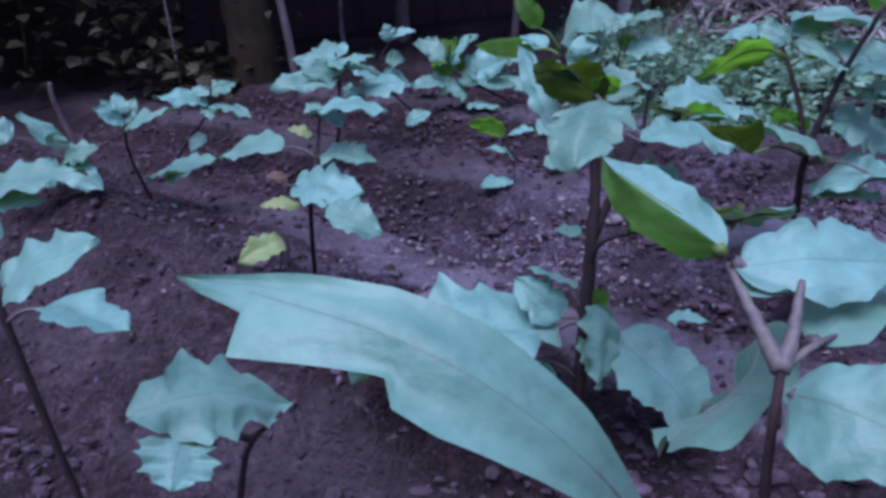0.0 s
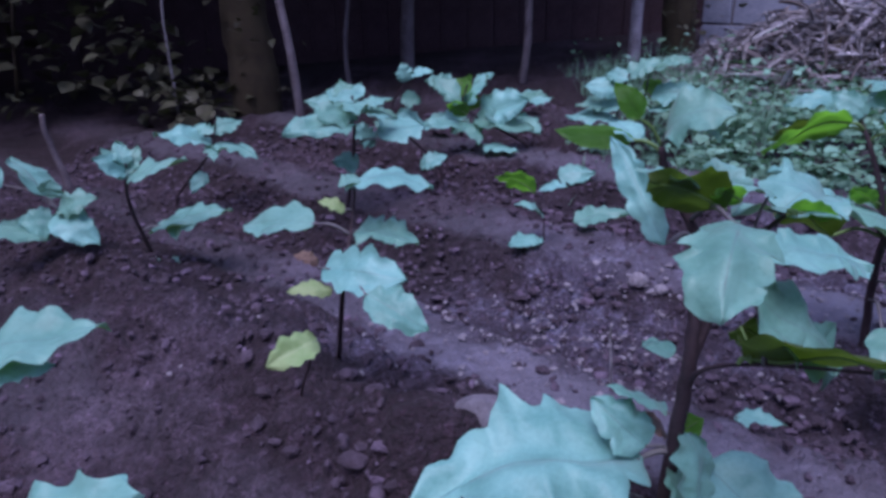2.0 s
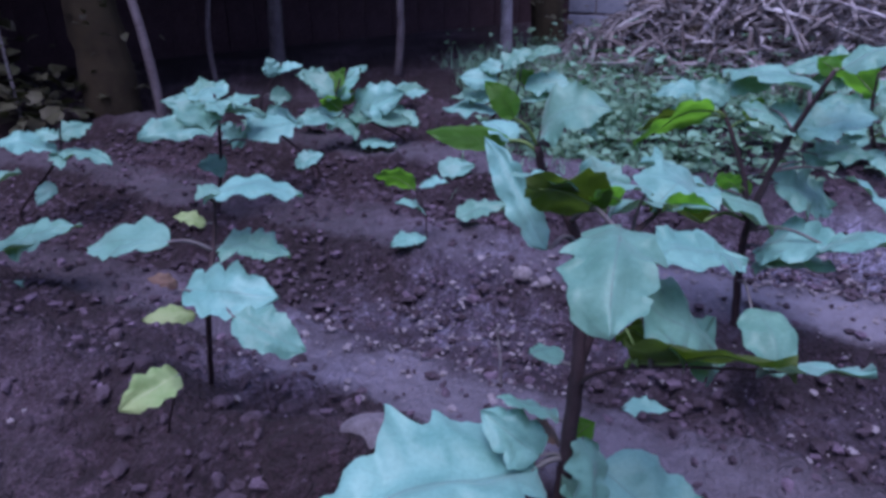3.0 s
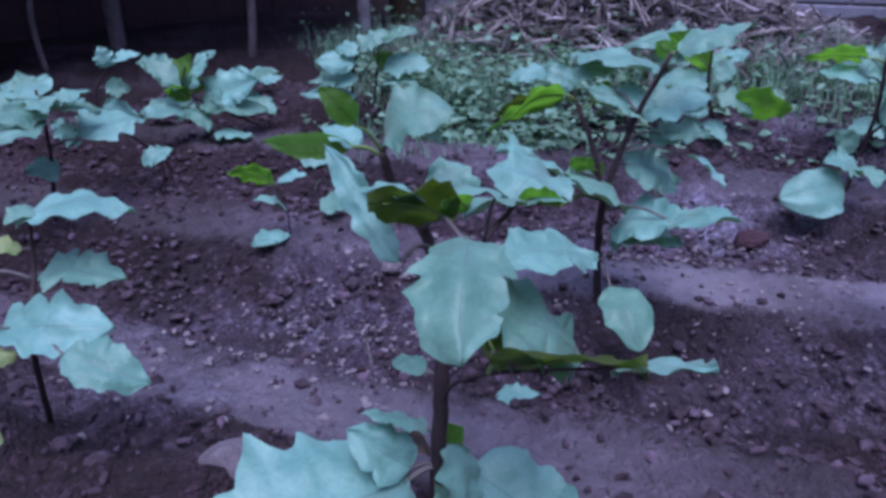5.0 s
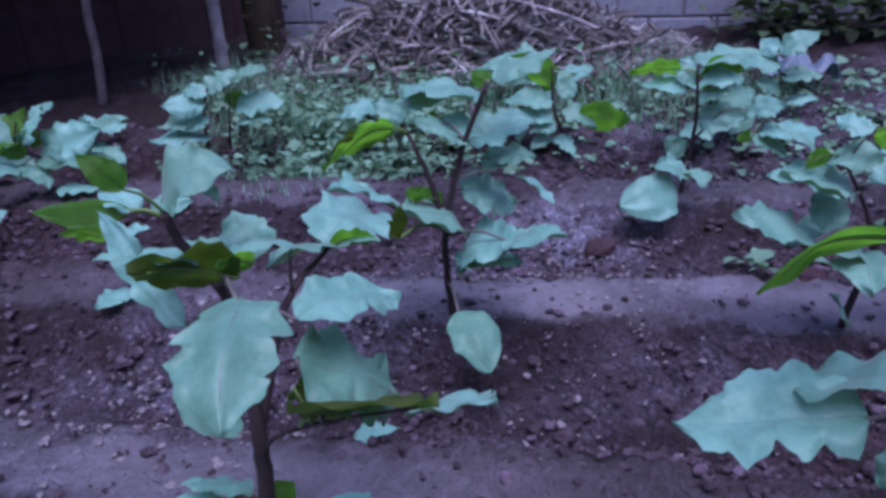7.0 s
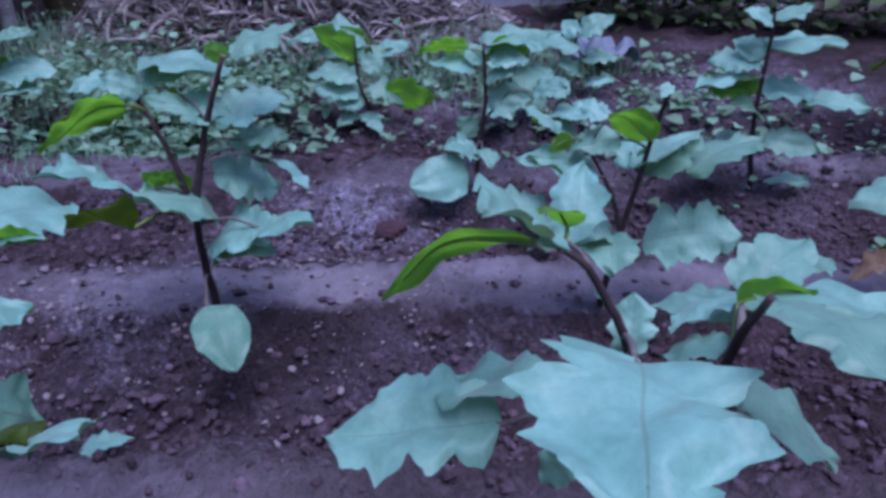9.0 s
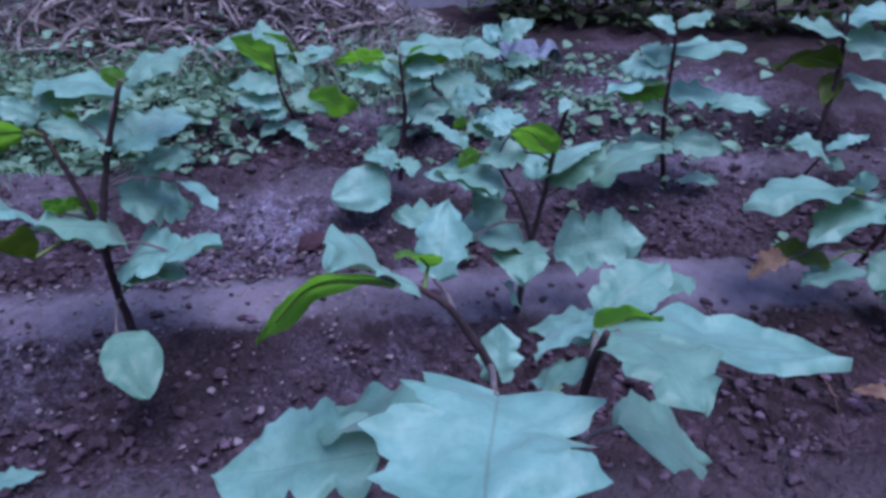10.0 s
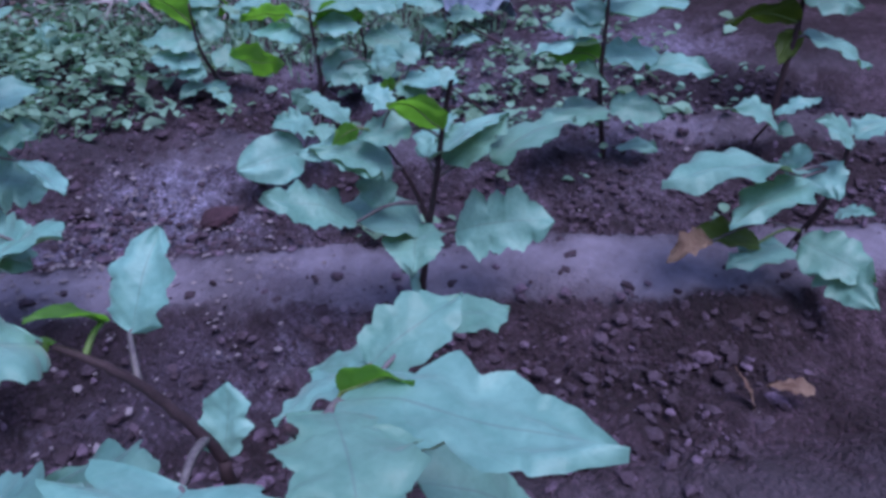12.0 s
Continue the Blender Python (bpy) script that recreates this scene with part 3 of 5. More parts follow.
add_leaves(plant, [
    (-0.037, -0.034, 0.318, 0.070, -0.006, 0.363, 0.088, -19, "pale"),
    (0.003, -0.004, 0.002, -0.050, 0.014, 0.085, 0.074, -26, "pale"),
    (-0.091, 0.003, 0.298, -0.223, 0.072, 0.348, 0.116, -14, "pale"),
    (-0.105, 0.003, 0.232, -0.086, 0.054, 0.303, 0.073, -21, "pale"),
    (-0.158, 0.012, 0.221, -0.291, 0.082, 0.293, 0.123, -26, "pale"),
    (-0.055, -0.058, 0.328, 0.106, -0.100, 0.379, 0.128, -17, "pale"),
])
plant = eggplant(0.800, 0.480, [(0.0050, [(0.000, 0.000, 0.000), (-0.072, 0.001, 0.425), (-0.078, 0.003, 0.480), (-0.100, 0.018, 0.532), (-0.119, 0.029, 0.563), (-0.140, 0.050, 0.581)]), (0.0060, [(0.000, 0.000, 0.000), (-0.035, -0.050, 0.455), (-0.085, -0.088, 0.575)])], "eggplant with an arched purple stem and very broad leaves")
add_leaves(plant, [
    (-0.118, -0.024, 0.506, -0.238, -0.117, 0.506, 0.172, 0, "pale", 0.08, 0.05, 1.30, 1.00, 1.0, 0.50),
    (-0.151, 0.065, 0.410, -0.239, 0.193, 0.365, 0.119, -22, "pale", 0.08, 0.10, 1.30, 0.50, 1.0, 0.22),
    (-0.127, 0.041, 0.446, -0.154, 0.152, 0.387, 0.095, -2, "pale"),
    (-0.143, 0.055, 0.579, -0.206, 0.150, 0.509, 0.052, 38, "green", 0.20, -0.15, 0.45, 0.30, 0.80, 0.22),
    (-0.145, 0.053, 0.585, -0.222, 0.030, 0.629, 0.075, -20, "pale", 0.08, 0.10, 1.10, 0.50, 1.20, 0.22),
    (-0.095, 0.060, 0.560, -0.052, 0.082, 0.610, 0.050, 5, "pale", 0.08, 0.10, 1.10, 0.70, 1.2, 0.22),
])
add_leaves(plant, [
    (-0.110, 0.053, 0.581, -0.150, 0.048, 0.605, 0.036, 8, "green", 0.14, 0.10, 0.30, 0.20, 1.0, 0.22),
    (-0.074, 0.004, 0.477, -0.058, 0.020, 0.521, 0.042, -13, "pale", 0.05, 0.25, 1.10, 0.70, 1.00, 0.22),
    (0.056, -0.028, 0.483, 0.024, 0.046, 0.463, 0.062, -7, "pale"),
    (-0.054, 0.053, 0.332, -0.073, 0.072, 0.287, 0.044, -45, "pale", 0.09, 0.10, 0.60, 0.80, 1.0, 0.22),
    (0.051, -0.050, 0.385, 0.154, -0.110, 0.308, 0.105, 17, "pale"),
    (-0.023, -0.050, 0.526, 0.045, -0.213, 0.546, 0.131, -10, "pale", 0.05, 0.12, 1.10, 0.00, 0.1, 0.22),
])
add_leaves(plant, [
    (-0.034, -0.054, 0.495, -0.036, -0.003, 0.463, 0.044, -22, "pale"),
    (0.023, -0.028, 0.513, 0.102, -0.046, 0.544, 0.065, 8, "pale", 0.09, 0.10, 0.80, 0.70, 1.0, 0.22),
    (0.093, -0.031, 0.516, 0.153, -0.055, 0.508, 0.048, 4, "pale", 0.09, 0.10, 0.80, 0.80, 1.0, 0.22),
    (-0.015, -0.044, 0.524, 0.007, -0.088, 0.548, 0.040, -64, "green", 0.11, 0.10, 0.50, 0.20, 1.0, 0.22),
    (0.024, -0.029, 0.513, -0.045, -0.008, 0.495, 0.055, 25, "pale"),
    (-0.051, -0.080, 0.557, -0.108, -0.168, 0.568, 0.078, 2, "pale", 0.06, 0.05, 1.20, 0.80, 1.0, 0.22),
])
plant = eggplant(0.140, 0.250, [(0.0032, [(0.000, 0.000, 0.000), (0.002, 0.000, 0.480), (-0.002, 0.001, 0.627)]), (0.0026, [(-0.002, 0.001, 0.627), (-0.005, 0.017, 0.637), (-0.007, 0.036, 0.646)]), (0.0025, [(-0.002, 0.001, 0.627), (0.004, 0.009, 0.636), (0.011, 0.022, 0.646)]), (0.0015, [(-0.002, 0.001, 0.627), (0.011, 0.009, 0.630), (0.039, 0.029, 0.624)]), (0.0022, [(0.002, 0.000, 0.480), (-0.033, -0.029, 0.597), (-0.049, -0.027, 0.590)])], "forked eggplant with one very long lobed leaf and a folded leaf")
add_leaves(plant, [
    (-0.040, 0.005, 0.562, -0.198, 0.051, 0.644, 0.040, -32, "pale", 0.25, 0.04, 1.00, 0.20, 0.50, 0.10, "sickle"),
    (-0.009, 0.039, 0.649, -0.027, 0.136, 0.656, 0.027, -43, "folded", 0.10, -0.50, 0.60, 0.40, 1.20, 0.22),
    (-0.006, 0.034, 0.648, 0.072, 0.041, 0.637, 0.034, 34, "pale", 0.10, 0.10, 1.00, 0.50, 1.20, 0.22),
    (0.014, 0.014, 0.628, 0.114, 0.095, 0.598, 0.038, 14, "pale", 0.10, 0.10, 0.80, 0.70, 1.00, 0.22),
    (0.001, -0.001, 0.621, 0.029, -0.034, 0.620, 0.040, 43, "pale", 0.16, -0.10, 0.70, 0.80, 1.00, 0.22),
    (0.006, 0.014, 0.605, 0.010, 0.073, 0.553, 0.070, -43, "pale", 0.10, 0.10, 0.70, 0.80, 1.00, 0.22),
])
add_leaves(plant, [
    (-0.005, 0.026, 0.640, 0.016, 0.039, 0.634, 0.015, 18, "pale", 0.10, 0.20, 0.70, 0.60, 1.00, 0.22),
])
plant = eggplant(-0.265, 1.425, [(0.0055, [(0.000, 0.000, 0.060), (0.044, -0.147, 0.295), (0.058, -0.086, 0.387), (0.065, -0.058, 0.453)])], "slender upright eggplant with tiers of pale star-shaped leaves")
add_leaves(plant, [
    (0.016, -0.141, 0.334, 0.155, -0.195, 0.339, 0.098, 38, "pale", 0.10, 0.05, 1.20, 0.80, 1.30, 0.22),
    (0.090, -0.213, 0.320, 0.188, -0.261, 0.285, 0.074, 28, "pale", 0.08, 0.10, 0.90, 0.70, 1.20, 0.22),
    (0.066, -0.080, 0.376, 0.174, -0.127, 0.370, 0.100, 12, "pale", 0.10, 0.10, 1.50, 0.60, 1.20, 0.30),
    (0.053, -0.078, 0.456, 0.197, -0.113, 0.455, 0.082, 11, "pale", 0.12, 0.05, 1.00, 0.60, 1.40, 0.22),
    (0.078, -0.066, 0.462, 0.044, -0.108, 0.462, 0.043, -11, "pale"),
    (-0.001, -0.103, 0.399, -0.142, -0.038, 0.368, 0.092, -18, "pale", 0.12, 0.10, 1.00, 0.60, 1.30, 0.22),
])
add_leaves(plant, [
    (0.049, -0.076, 0.412, 0.002, -0.070, 0.425, 0.030, -33, "yellow"),
    (0.031, -0.173, 0.311, -0.038, -0.192, 0.315, 0.035, -25, "yellow", 0.14, -0.30, 0.80, 0.50, 1.50, 0.22),
    (0.006, -0.149, 0.341, -0.032, -0.140, 0.361, 0.028, -28, "dry", 0.20, 0.40, 1.00, 0.50, 2.00, 0.22),
])
plant = eggplant(-0.370, 2.500, [(0.0080, [(0.000, 0.000, 0.000), (0.042, -0.053, 0.221), (0.053, -0.104, 0.390)])], "eggplant with a dense pale crown before the dark shed")
add_leaves(plant, [
    (0.044, -0.083, 0.309, -0.144, -0.240, 0.295, 0.181, -21, "pale"),
    (0.046, -0.084, 0.335, -0.101, -0.093, 0.375, 0.113, -37, "pale"),
    (0.047, -0.084, 0.352, 0.001, -0.000, 0.424, 0.090, -16, "pale"),
    (0.048, -0.084, 0.361, 0.085, -0.207, 0.352, 0.095, 5, "pale"),
    (0.055, -0.084, 0.344, -0.047, -0.197, 0.337, 0.113, -39, "pale"),
    (0.058, -0.084, 0.335, 0.189, -0.034, 0.307, 0.106, 12, "pale"),
])
add_leaves(plant, [
    (0.065, -0.085, 0.352, 0.176, -0.063, 0.371, 0.085, 12, "pale"),
    (0.060, -0.105, 0.373, -0.036, 0.053, 0.381, 0.136, -6, "pale"),
    (0.132, -0.060, 0.238, 0.294, 0.079, 0.247, 0.157, 17, "pale"),
    (0.053, -0.034, 0.160, -0.027, -0.098, 0.181, 0.082, -67, "pale"),
])
plant = eggplant(0.310, 3.050, [(0.0070, [(0.000, 0.000, 0.000), (-0.243, -0.056, 0.156), (-0.243, -0.086, 0.262)])])
add_leaves(plant, [
    (-0.255, -0.067, 0.181, -0.378, -0.010, 0.277, 0.123, -34, "pale"),
    (-0.243, -0.086, 0.229, -0.286, -0.008, 0.274, 0.078, 125, "green", 0.11, 0.10, 0.50, 0.30, 1.0, 0.22),
    (-0.243, -0.066, 0.180, -0.144, 0.046, 0.284, 0.135, -20, "pale"),
    (-0.128, -0.053, 0.128, -0.180, -0.155, 0.150, 0.086, -59, "pale"),
    (-0.195, -0.005, 0.097, 0.003, -0.100, 0.201, 0.180, 50, "pale"),
    (0.004, -0.100, 0.189, 0.093, -0.098, 0.208, 0.068, 19, "pale"),
])
add_leaves(plant, [
    (-0.267, -0.037, 0.094, -0.406, -0.111, 0.103, 0.117, -23, "pale"),
    (-0.255, -0.037, 0.106, -0.203, -0.155, 0.038, 0.108, -9, "pale"),
    (-0.221, -0.056, 0.108, 0.024, -0.099, 0.082, 0.185, 21, "pale"),
    (-0.248, -0.057, 0.133, -0.324, -0.109, 0.191, 0.080, 45, "green", 0.14, 0.10, 0.60, 0.40, 1.0, 0.22),
])
plant = eggplant(-0.050, 2.850, [(0.0060, [(0.000, 0.000, 0.000), (-0.170, -0.055, 0.212), (-0.085, -0.102, 0.383)])])
add_leaves(plant, [
    (-0.108, -0.103, 0.344, -0.125, -0.103, 0.409, 0.080, -75, "pale"),
    (-0.096, -0.103, 0.363, -0.013, -0.100, 0.376, 0.062, 28, "pale"),
    (-0.171, -0.055, 0.190, -0.209, -0.156, 0.150, 0.109, -27, "pale"),
    (-0.160, -0.054, 0.201, -0.042, -0.101, 0.174, 0.098, 60, "pale"),
    (-0.182, -0.055, 0.191, -0.296, -0.058, 0.259, 0.098, -21, "pale"),
    (-0.133, -0.084, 0.280, -0.059, -0.102, 0.270, 0.072, 66, "pale"),
])
add_leaves(plant, [
    (-0.245, -0.027, 0.098, -0.312, -0.058, 0.185, 0.100, -84, "pale"),
])
plant = eggplant(-0.860, 2.060, [(0.0070, [(0.000, 0.000, 0.000), (-0.004, -0.100, 0.237), (0.055, -0.205, 0.382)])])
add_leaves(plant, [
    (0.055, -0.205, 0.382, 0.029, -0.183, 0.432, 0.058, -13, "pale"),
    (0.049, -0.204, 0.356, -0.000, -0.251, 0.411, 0.064, -59, "pale"),
    (0.054, -0.205, 0.356, 0.070, -0.155, 0.415, 0.058, 14, "pale"),
    (0.057, -0.205, 0.349, 0.205, -0.215, 0.388, 0.114, 11, "pale"),
    (0.046, -0.204, 0.342, 0.004, -0.201, 0.422, 0.067, -6, "pale"),
    (-0.038, -0.047, 0.076, 0.136, -0.210, 0.044, 0.178, -21, "pale"),
])
add_leaves(plant, [
    (0.061, -0.055, 0.163, 0.251, -0.068, 0.213, 0.146, 12, "pale"),
    (0.030, -0.052, 0.156, 0.155, -0.112, 0.187, 0.105, 8, "pale"),
    (-0.152, 0.011, 0.037, -0.113, 0.058, 0.030, 0.046, 46, "pale"),
])
plant = eggplant(-1.050, 2.750, [(0.0060, [(0.000, 0.000, 0.000), (0.176, -0.063, 0.191), (0.222, -0.116, 0.311)])])
add_leaves(plant, [
    (0.197, -0.095, 0.258, 0.128, -0.059, 0.281, 0.060, -39, "pale"),
    (0.207, -0.095, 0.258, 0.290, -0.021, 0.288, 0.085, 35, "pale"),
    (0.185, -0.074, 0.224, -0.012, -0.099, 0.255, 0.149, -12, "pale"),
    (0.189, -0.074, 0.214, 0.352, -0.126, 0.173, 0.130, 3, "pale"),
    (0.183, -0.074, 0.214, 0.214, -0.166, 0.179, 0.077, 10, "pale"),
    (0.133, -0.060, 0.110, 0.097, -0.107, 0.043, 0.066, -35, "pale"),
])
plant = eggplant(-0.360, 0.640, [(0.0050, [(0.000, 0.000, 0.000), (-0.023, -0.001, 0.459), (-0.032, 0.029, 0.537), (-0.036, 0.049, 0.565)])], "small eggplant with drooping pale leaves on a bent stem")
add_leaves(plant, [
    (-0.036, 0.049, 0.567, 0.056, 0.062, 0.583, 0.070, 15, "pale"),
    (-0.021, 0.029, 0.561, 0.018, 0.050, 0.561, 0.033, 20, "pale"),
    (-0.013, 0.020, 0.562, -0.051, -0.001, 0.546, 0.054, -58, "pale"),
    (0.072, -0.114, 0.553, 0.150, -0.114, 0.585, 0.060, 30, "pale", 0.10, 0.10, 0.80, 0.50, 1.00, 0.22),
    (0.014, 0.000, 0.472, 0.109, -0.027, 0.457, 0.074, -11, "pale"),
])
plant = eggplant(-1.020, 2.020, [(0.0060, [(0.000, 0.000, 0.000), (-0.013, -0.100, 0.262)])])
add_leaves(plant, [
    (-0.015, -0.100, 0.255, 0.096, -0.097, 0.290, 0.086, 43, "pale"),
    (-0.017, -0.100, 0.247, 0.100, -0.147, 0.180, 0.105, 29, "pale"),
    (-0.028, -0.101, 0.231, -0.123, -0.103, 0.219, 0.096, -63, "pale"),
    (-0.048, -0.101, 0.183, -0.225, -0.156, 0.210, 0.138, -9, "pale"),
    (-0.035, -0.101, 0.295, -0.152, -0.004, 0.373, 0.126, 30, "pale"),
    (-0.028, -0.101, 0.295, -0.009, -0.100, 0.341, 0.068, 100, "pale"),
])
add_leaves(plant, [
    (-0.131, -0.104, 0.330, -0.210, -0.106, 0.364, 0.085, -52, "pale"),
])
plant = eggplant(-0.220, 0.600, [(0.0050, [(0.000, 0.000, 0.000), (0.045, 0.001, 0.291), (0.088, 0.021, 0.349)])], "low eggplant with one broad jagged leaf near the ground")
add_leaves(plant, [
    (-0.025, -0.046, 0.397, 0.092, 0.046, 0.346, 0.100, 37, "pale", 0.14, -0.10, 1.20, 0.60, 1.50, 0.22),
    (0.018, -0.036, 0.371, 0.015, -0.082, 0.349, 0.074, -19, "pale", 0.10, -0.10, 1.00, 0.60, 1.30, 0.22),
])
plant = eggplant(1.700, 1.600, [(0.0080, [(0.000, 0.000, 0.000), (-0.027, -0.044, 0.218), (-0.058, -0.055, 0.384)]), (0.0040, [(-0.020, -0.036, 0.167), (0.009, -0.094, 0.254)])], "upright eggplant with a round lower leaf touching the soil")
add_leaves(plant, [
    (-0.076, -0.066, 0.103, -0.207, -0.076, 0.129, 0.100, -37, "pale"),
    (-0.064, -0.077, 0.100, -0.116, -0.166, 0.082, 0.077, 2, "pale"),
    (-0.126, -0.086, 0.053, -0.304, -0.051, 0.037, 0.136, -52, "pale", 0.14, 0.10, 0.20, 1.00, 1.0, 0.22),
    (-0.027, -0.016, 0.122, -0.082, 0.011, 0.175, 0.074, -78, "pale"),
    (-0.022, -0.049, 0.234, 0.068, -0.137, 0.230, 0.108, 64, "pale"),
    (0.067, -0.136, 0.254, 0.092, -0.231, 0.284, 0.076, 58, "pale"),
])
add_leaves(plant, [
    (-0.050, -0.049, 0.330, -0.083, 0.012, 0.376, 0.062, -37, "pale"),
    (-0.070, -0.015, 0.364, -0.161, 0.089, 0.351, 0.102, 35, "green", 0.11, 0.10, 0.30, 0.40, 1.0, 0.22),
    (-0.059, -0.026, 0.320, -0.164, 0.050, 0.327, 0.097, -16, "pale"),
    (-0.045, -0.054, 0.353, 0.094, -0.092, 0.359, 0.106, -53, "green", 0.11, 0.10, 0.30, 0.30, 1.0, 0.22),
    (-0.039, -0.060, 0.346, 0.057, -0.126, 0.338, 0.087, 25, "pale"),
    (-0.029, -0.042, 0.296, -0.011, -0.129, 0.309, 0.067, 40, "pale"),
])
add_leaves(plant, [
    (-0.051, -0.062, 0.377, 0.163, -0.091, 0.397, 0.160, 2, "pale"),
])
plant = eggplant(1.770, 2.200, [(0.0080, [(0.000, 0.000, 0.000), (-0.065, -0.006, 0.138), (-0.089, -0.024, 0.276)])], "eggplant with olive upper leaves beside the weeds")
add_leaves(plant, [
    (-0.054, 0.011, 0.013, -0.152, 0.010, -0.014, 0.076, -17, "pale"),
    (-0.046, 0.004, 0.014, -0.037, -0.104, -0.035, 0.087, 19, "pale"),
    (-0.041, -0.029, 0.120, 0.049, -0.118, 0.055, 0.105, 33, "pale"),
    (-0.007, -0.063, 0.092, 0.093, -0.232, 0.097, 0.145, -66, "green", 0.11, 0.10, 0.60, 0.20, 1.0, 0.22),
    (-0.073, -0.013, 0.207, -0.178, 0.106, 0.302, 0.137, 57, "green", 0.11, 0.10, 0.50, 0.40, 1.0, 0.22),
    (-0.064, -0.007, 0.158, -0.193, 0.120, 0.152, 0.134, -28, "pale"),
])
add_leaves(plant, [
    (-0.054, -0.017, 0.177, 0.026, -0.025, 0.207, 0.089, 55, "pale"),
    (-0.066, -0.005, 0.099, -0.202, 0.059, 0.107, 0.112, -37, "pale"),
    (-0.057, -0.014, 0.060, -0.149, 0.007, 0.060, 0.070, -55, "pale"),
])
plant = eggplant(2.220, 1.010, [(0.0080, [(0.000, 0.000, 0.000), (-0.073, 0.002, 0.207), (-0.105, -0.009, 0.362), (-0.130, -0.012, 0.475)])], "tall thin eggplant with pale leaves on the back ridge")
add_leaves(plant, [
    (-0.057, -0.014, 0.144, -0.285, 0.071, 0.098, 0.183, 6, "pale"),
    (-0.048, -0.023, 0.153, 0.014, -0.154, 0.125, 0.109, 46, "pale"),
    (-0.062, -0.009, 0.207, -0.169, 0.026, 0.248, 0.089, -32, "pale"),
    (-0.082, -0.004, 0.271, 0.067, -0.094, 0.266, 0.128, 18, "pale"),
    (0.006, -0.076, 0.257, 0.086, -0.225, 0.248, 0.125, 20, "pale"),
    (-0.092, 0.007, 0.270, -0.217, 0.073, 0.287, 0.105, 46, "green", 0.08, 0.10, 0.50, 0.20, 1.0, 0.22),
])
add_leaves(plant, [
    (-0.108, -0.005, 0.319, -0.247, 0.103, 0.281, 0.133, 2, "pale"),
    (-0.113, -0.001, 0.348, -0.184, 0.111, 0.345, 0.098, -31, "pale"),
    (-0.107, -0.007, 0.376, -0.145, 0.073, 0.404, 0.068, -65, "pale"),
    (-0.103, -0.011, 0.384, 0.111, -0.110, 0.398, 0.175, 4, "pale"),
    (-0.128, -0.014, 0.449, -0.185, 0.042, 0.479, 0.063, -41, "pale"),
    (-0.128, -0.014, 0.462, -0.010, -0.061, 0.489, 0.096, 2, "pale"),
])
add_leaves(plant, [
    (0.029, -0.028, 0.012, 0.011, -0.151, 0.039, 0.094, 13, "pale"),
])
plant = eggplant(2.020, 0.450, [(0.0080, [(0.000, 0.000, 0.000), (-0.021, -0.053, 0.179), (-0.054, -0.061, 0.316)])], "eggplant with drooping pale leaves and a withered brown leaf")
add_leaves(plant, [
    (-0.125, -0.005, 0.249, -0.329, 0.166, 0.238, 0.197, 7, "pale"),
    (-0.116, -0.016, 0.237, -0.291, 0.040, 0.179, 0.142, 7, "pale"),
    (-0.059, -0.022, 0.247, -0.123, -0.086, 0.216, 0.079, 35, "pale"),
    (-0.060, -0.006, 0.268, -0.042, 0.052, 0.209, 0.062, -65, "pale"),
    (-0.052, -0.062, 0.311, -0.124, -0.007, 0.345, 0.071, -44, "pale"),
    (-0.052, -0.062, 0.311, 0.029, -0.115, 0.345, 0.076, 3, "pale"),
])
add_leaves(plant, [
    (-0.135, 0.021, 0.089, -0.271, 0.117, 0.117, 0.069, -28, "olive", 0.11, 0.10, 0.60, 0.40, 1.20, 0.22),
    (-0.254, 0.075, 0.119, -0.333, 0.126, 0.085, 0.058, -20, "dry", 0.30, 0.50, 1.00, 0.50, 2.00, 0.22),
    (-0.081, -0.027, 0.069, -0.230, 0.044, 0.063, 0.122, 7, "pale"),
    (-0.094, -0.043, 0.108, -0.105, -0.187, 0.072, 0.110, 47, "pale"),
    (-0.006, -0.071, 0.139, -0.016, -0.138, 0.171, 0.055, 22, "pale"),
    (-0.064, -0.080, 0.068, -0.147, -0.215, 0.049, 0.120, 45, "pale"),
])
plant = eggplant(2.550, 0.720, [(0.0060, [(0.000, 0.000, 0.000), (-0.024, -0.050, 0.100)])])
add_leaves(plant, [
    (-0.021, -0.053, 0.083, -0.155, 0.031, 0.130, 0.122, -24, "pale"),
    (-0.024, -0.050, 0.100, 0.043, -0.132, 0.154, 0.087, 6, "pale"),
    (-0.017, -0.058, 0.074, -0.038, -0.112, 0.066, 0.045, 55, "pale"),
])
plant = eggplant(3.003, 0.807, [(0.0110, [(0.000, 0.000, 0.000), (0.004, -0.002, 0.200), (-0.020, 0.004, 0.330), (-0.050, 0.010, 0.420)])], "tall dark-stemmed eggplant with dull olive leaves")
add_leaves(plant, [
    (-0.006, 0.007, 0.318, -0.178, 0.138, 0.366, 0.164, -19, "pale"),
    (0.003, -0.004, 0.225, -0.143, 0.174, 0.210, 0.170, 31, "olive", 0.14, 0.10, 0.30, 0.50, 1.00, 0.22),
    (0.006, -0.008, 0.206, -0.067, 0.003, 0.100, 0.096, 122, "olive", 0.14, 0.10, 0.50, 0.20, 1.00, 0.22),
    (-0.006, 0.007, 0.318, 0.118, -0.145, 0.267, 0.149, 44, "pale"),
    (0.021, -0.026, 0.187, 0.174, -0.214, 0.094, 0.192, 16, "pale"),
    (-0.015, 0.017, 0.372, 0.116, -0.143, 0.404, 0.155, 12, "pale"),
])
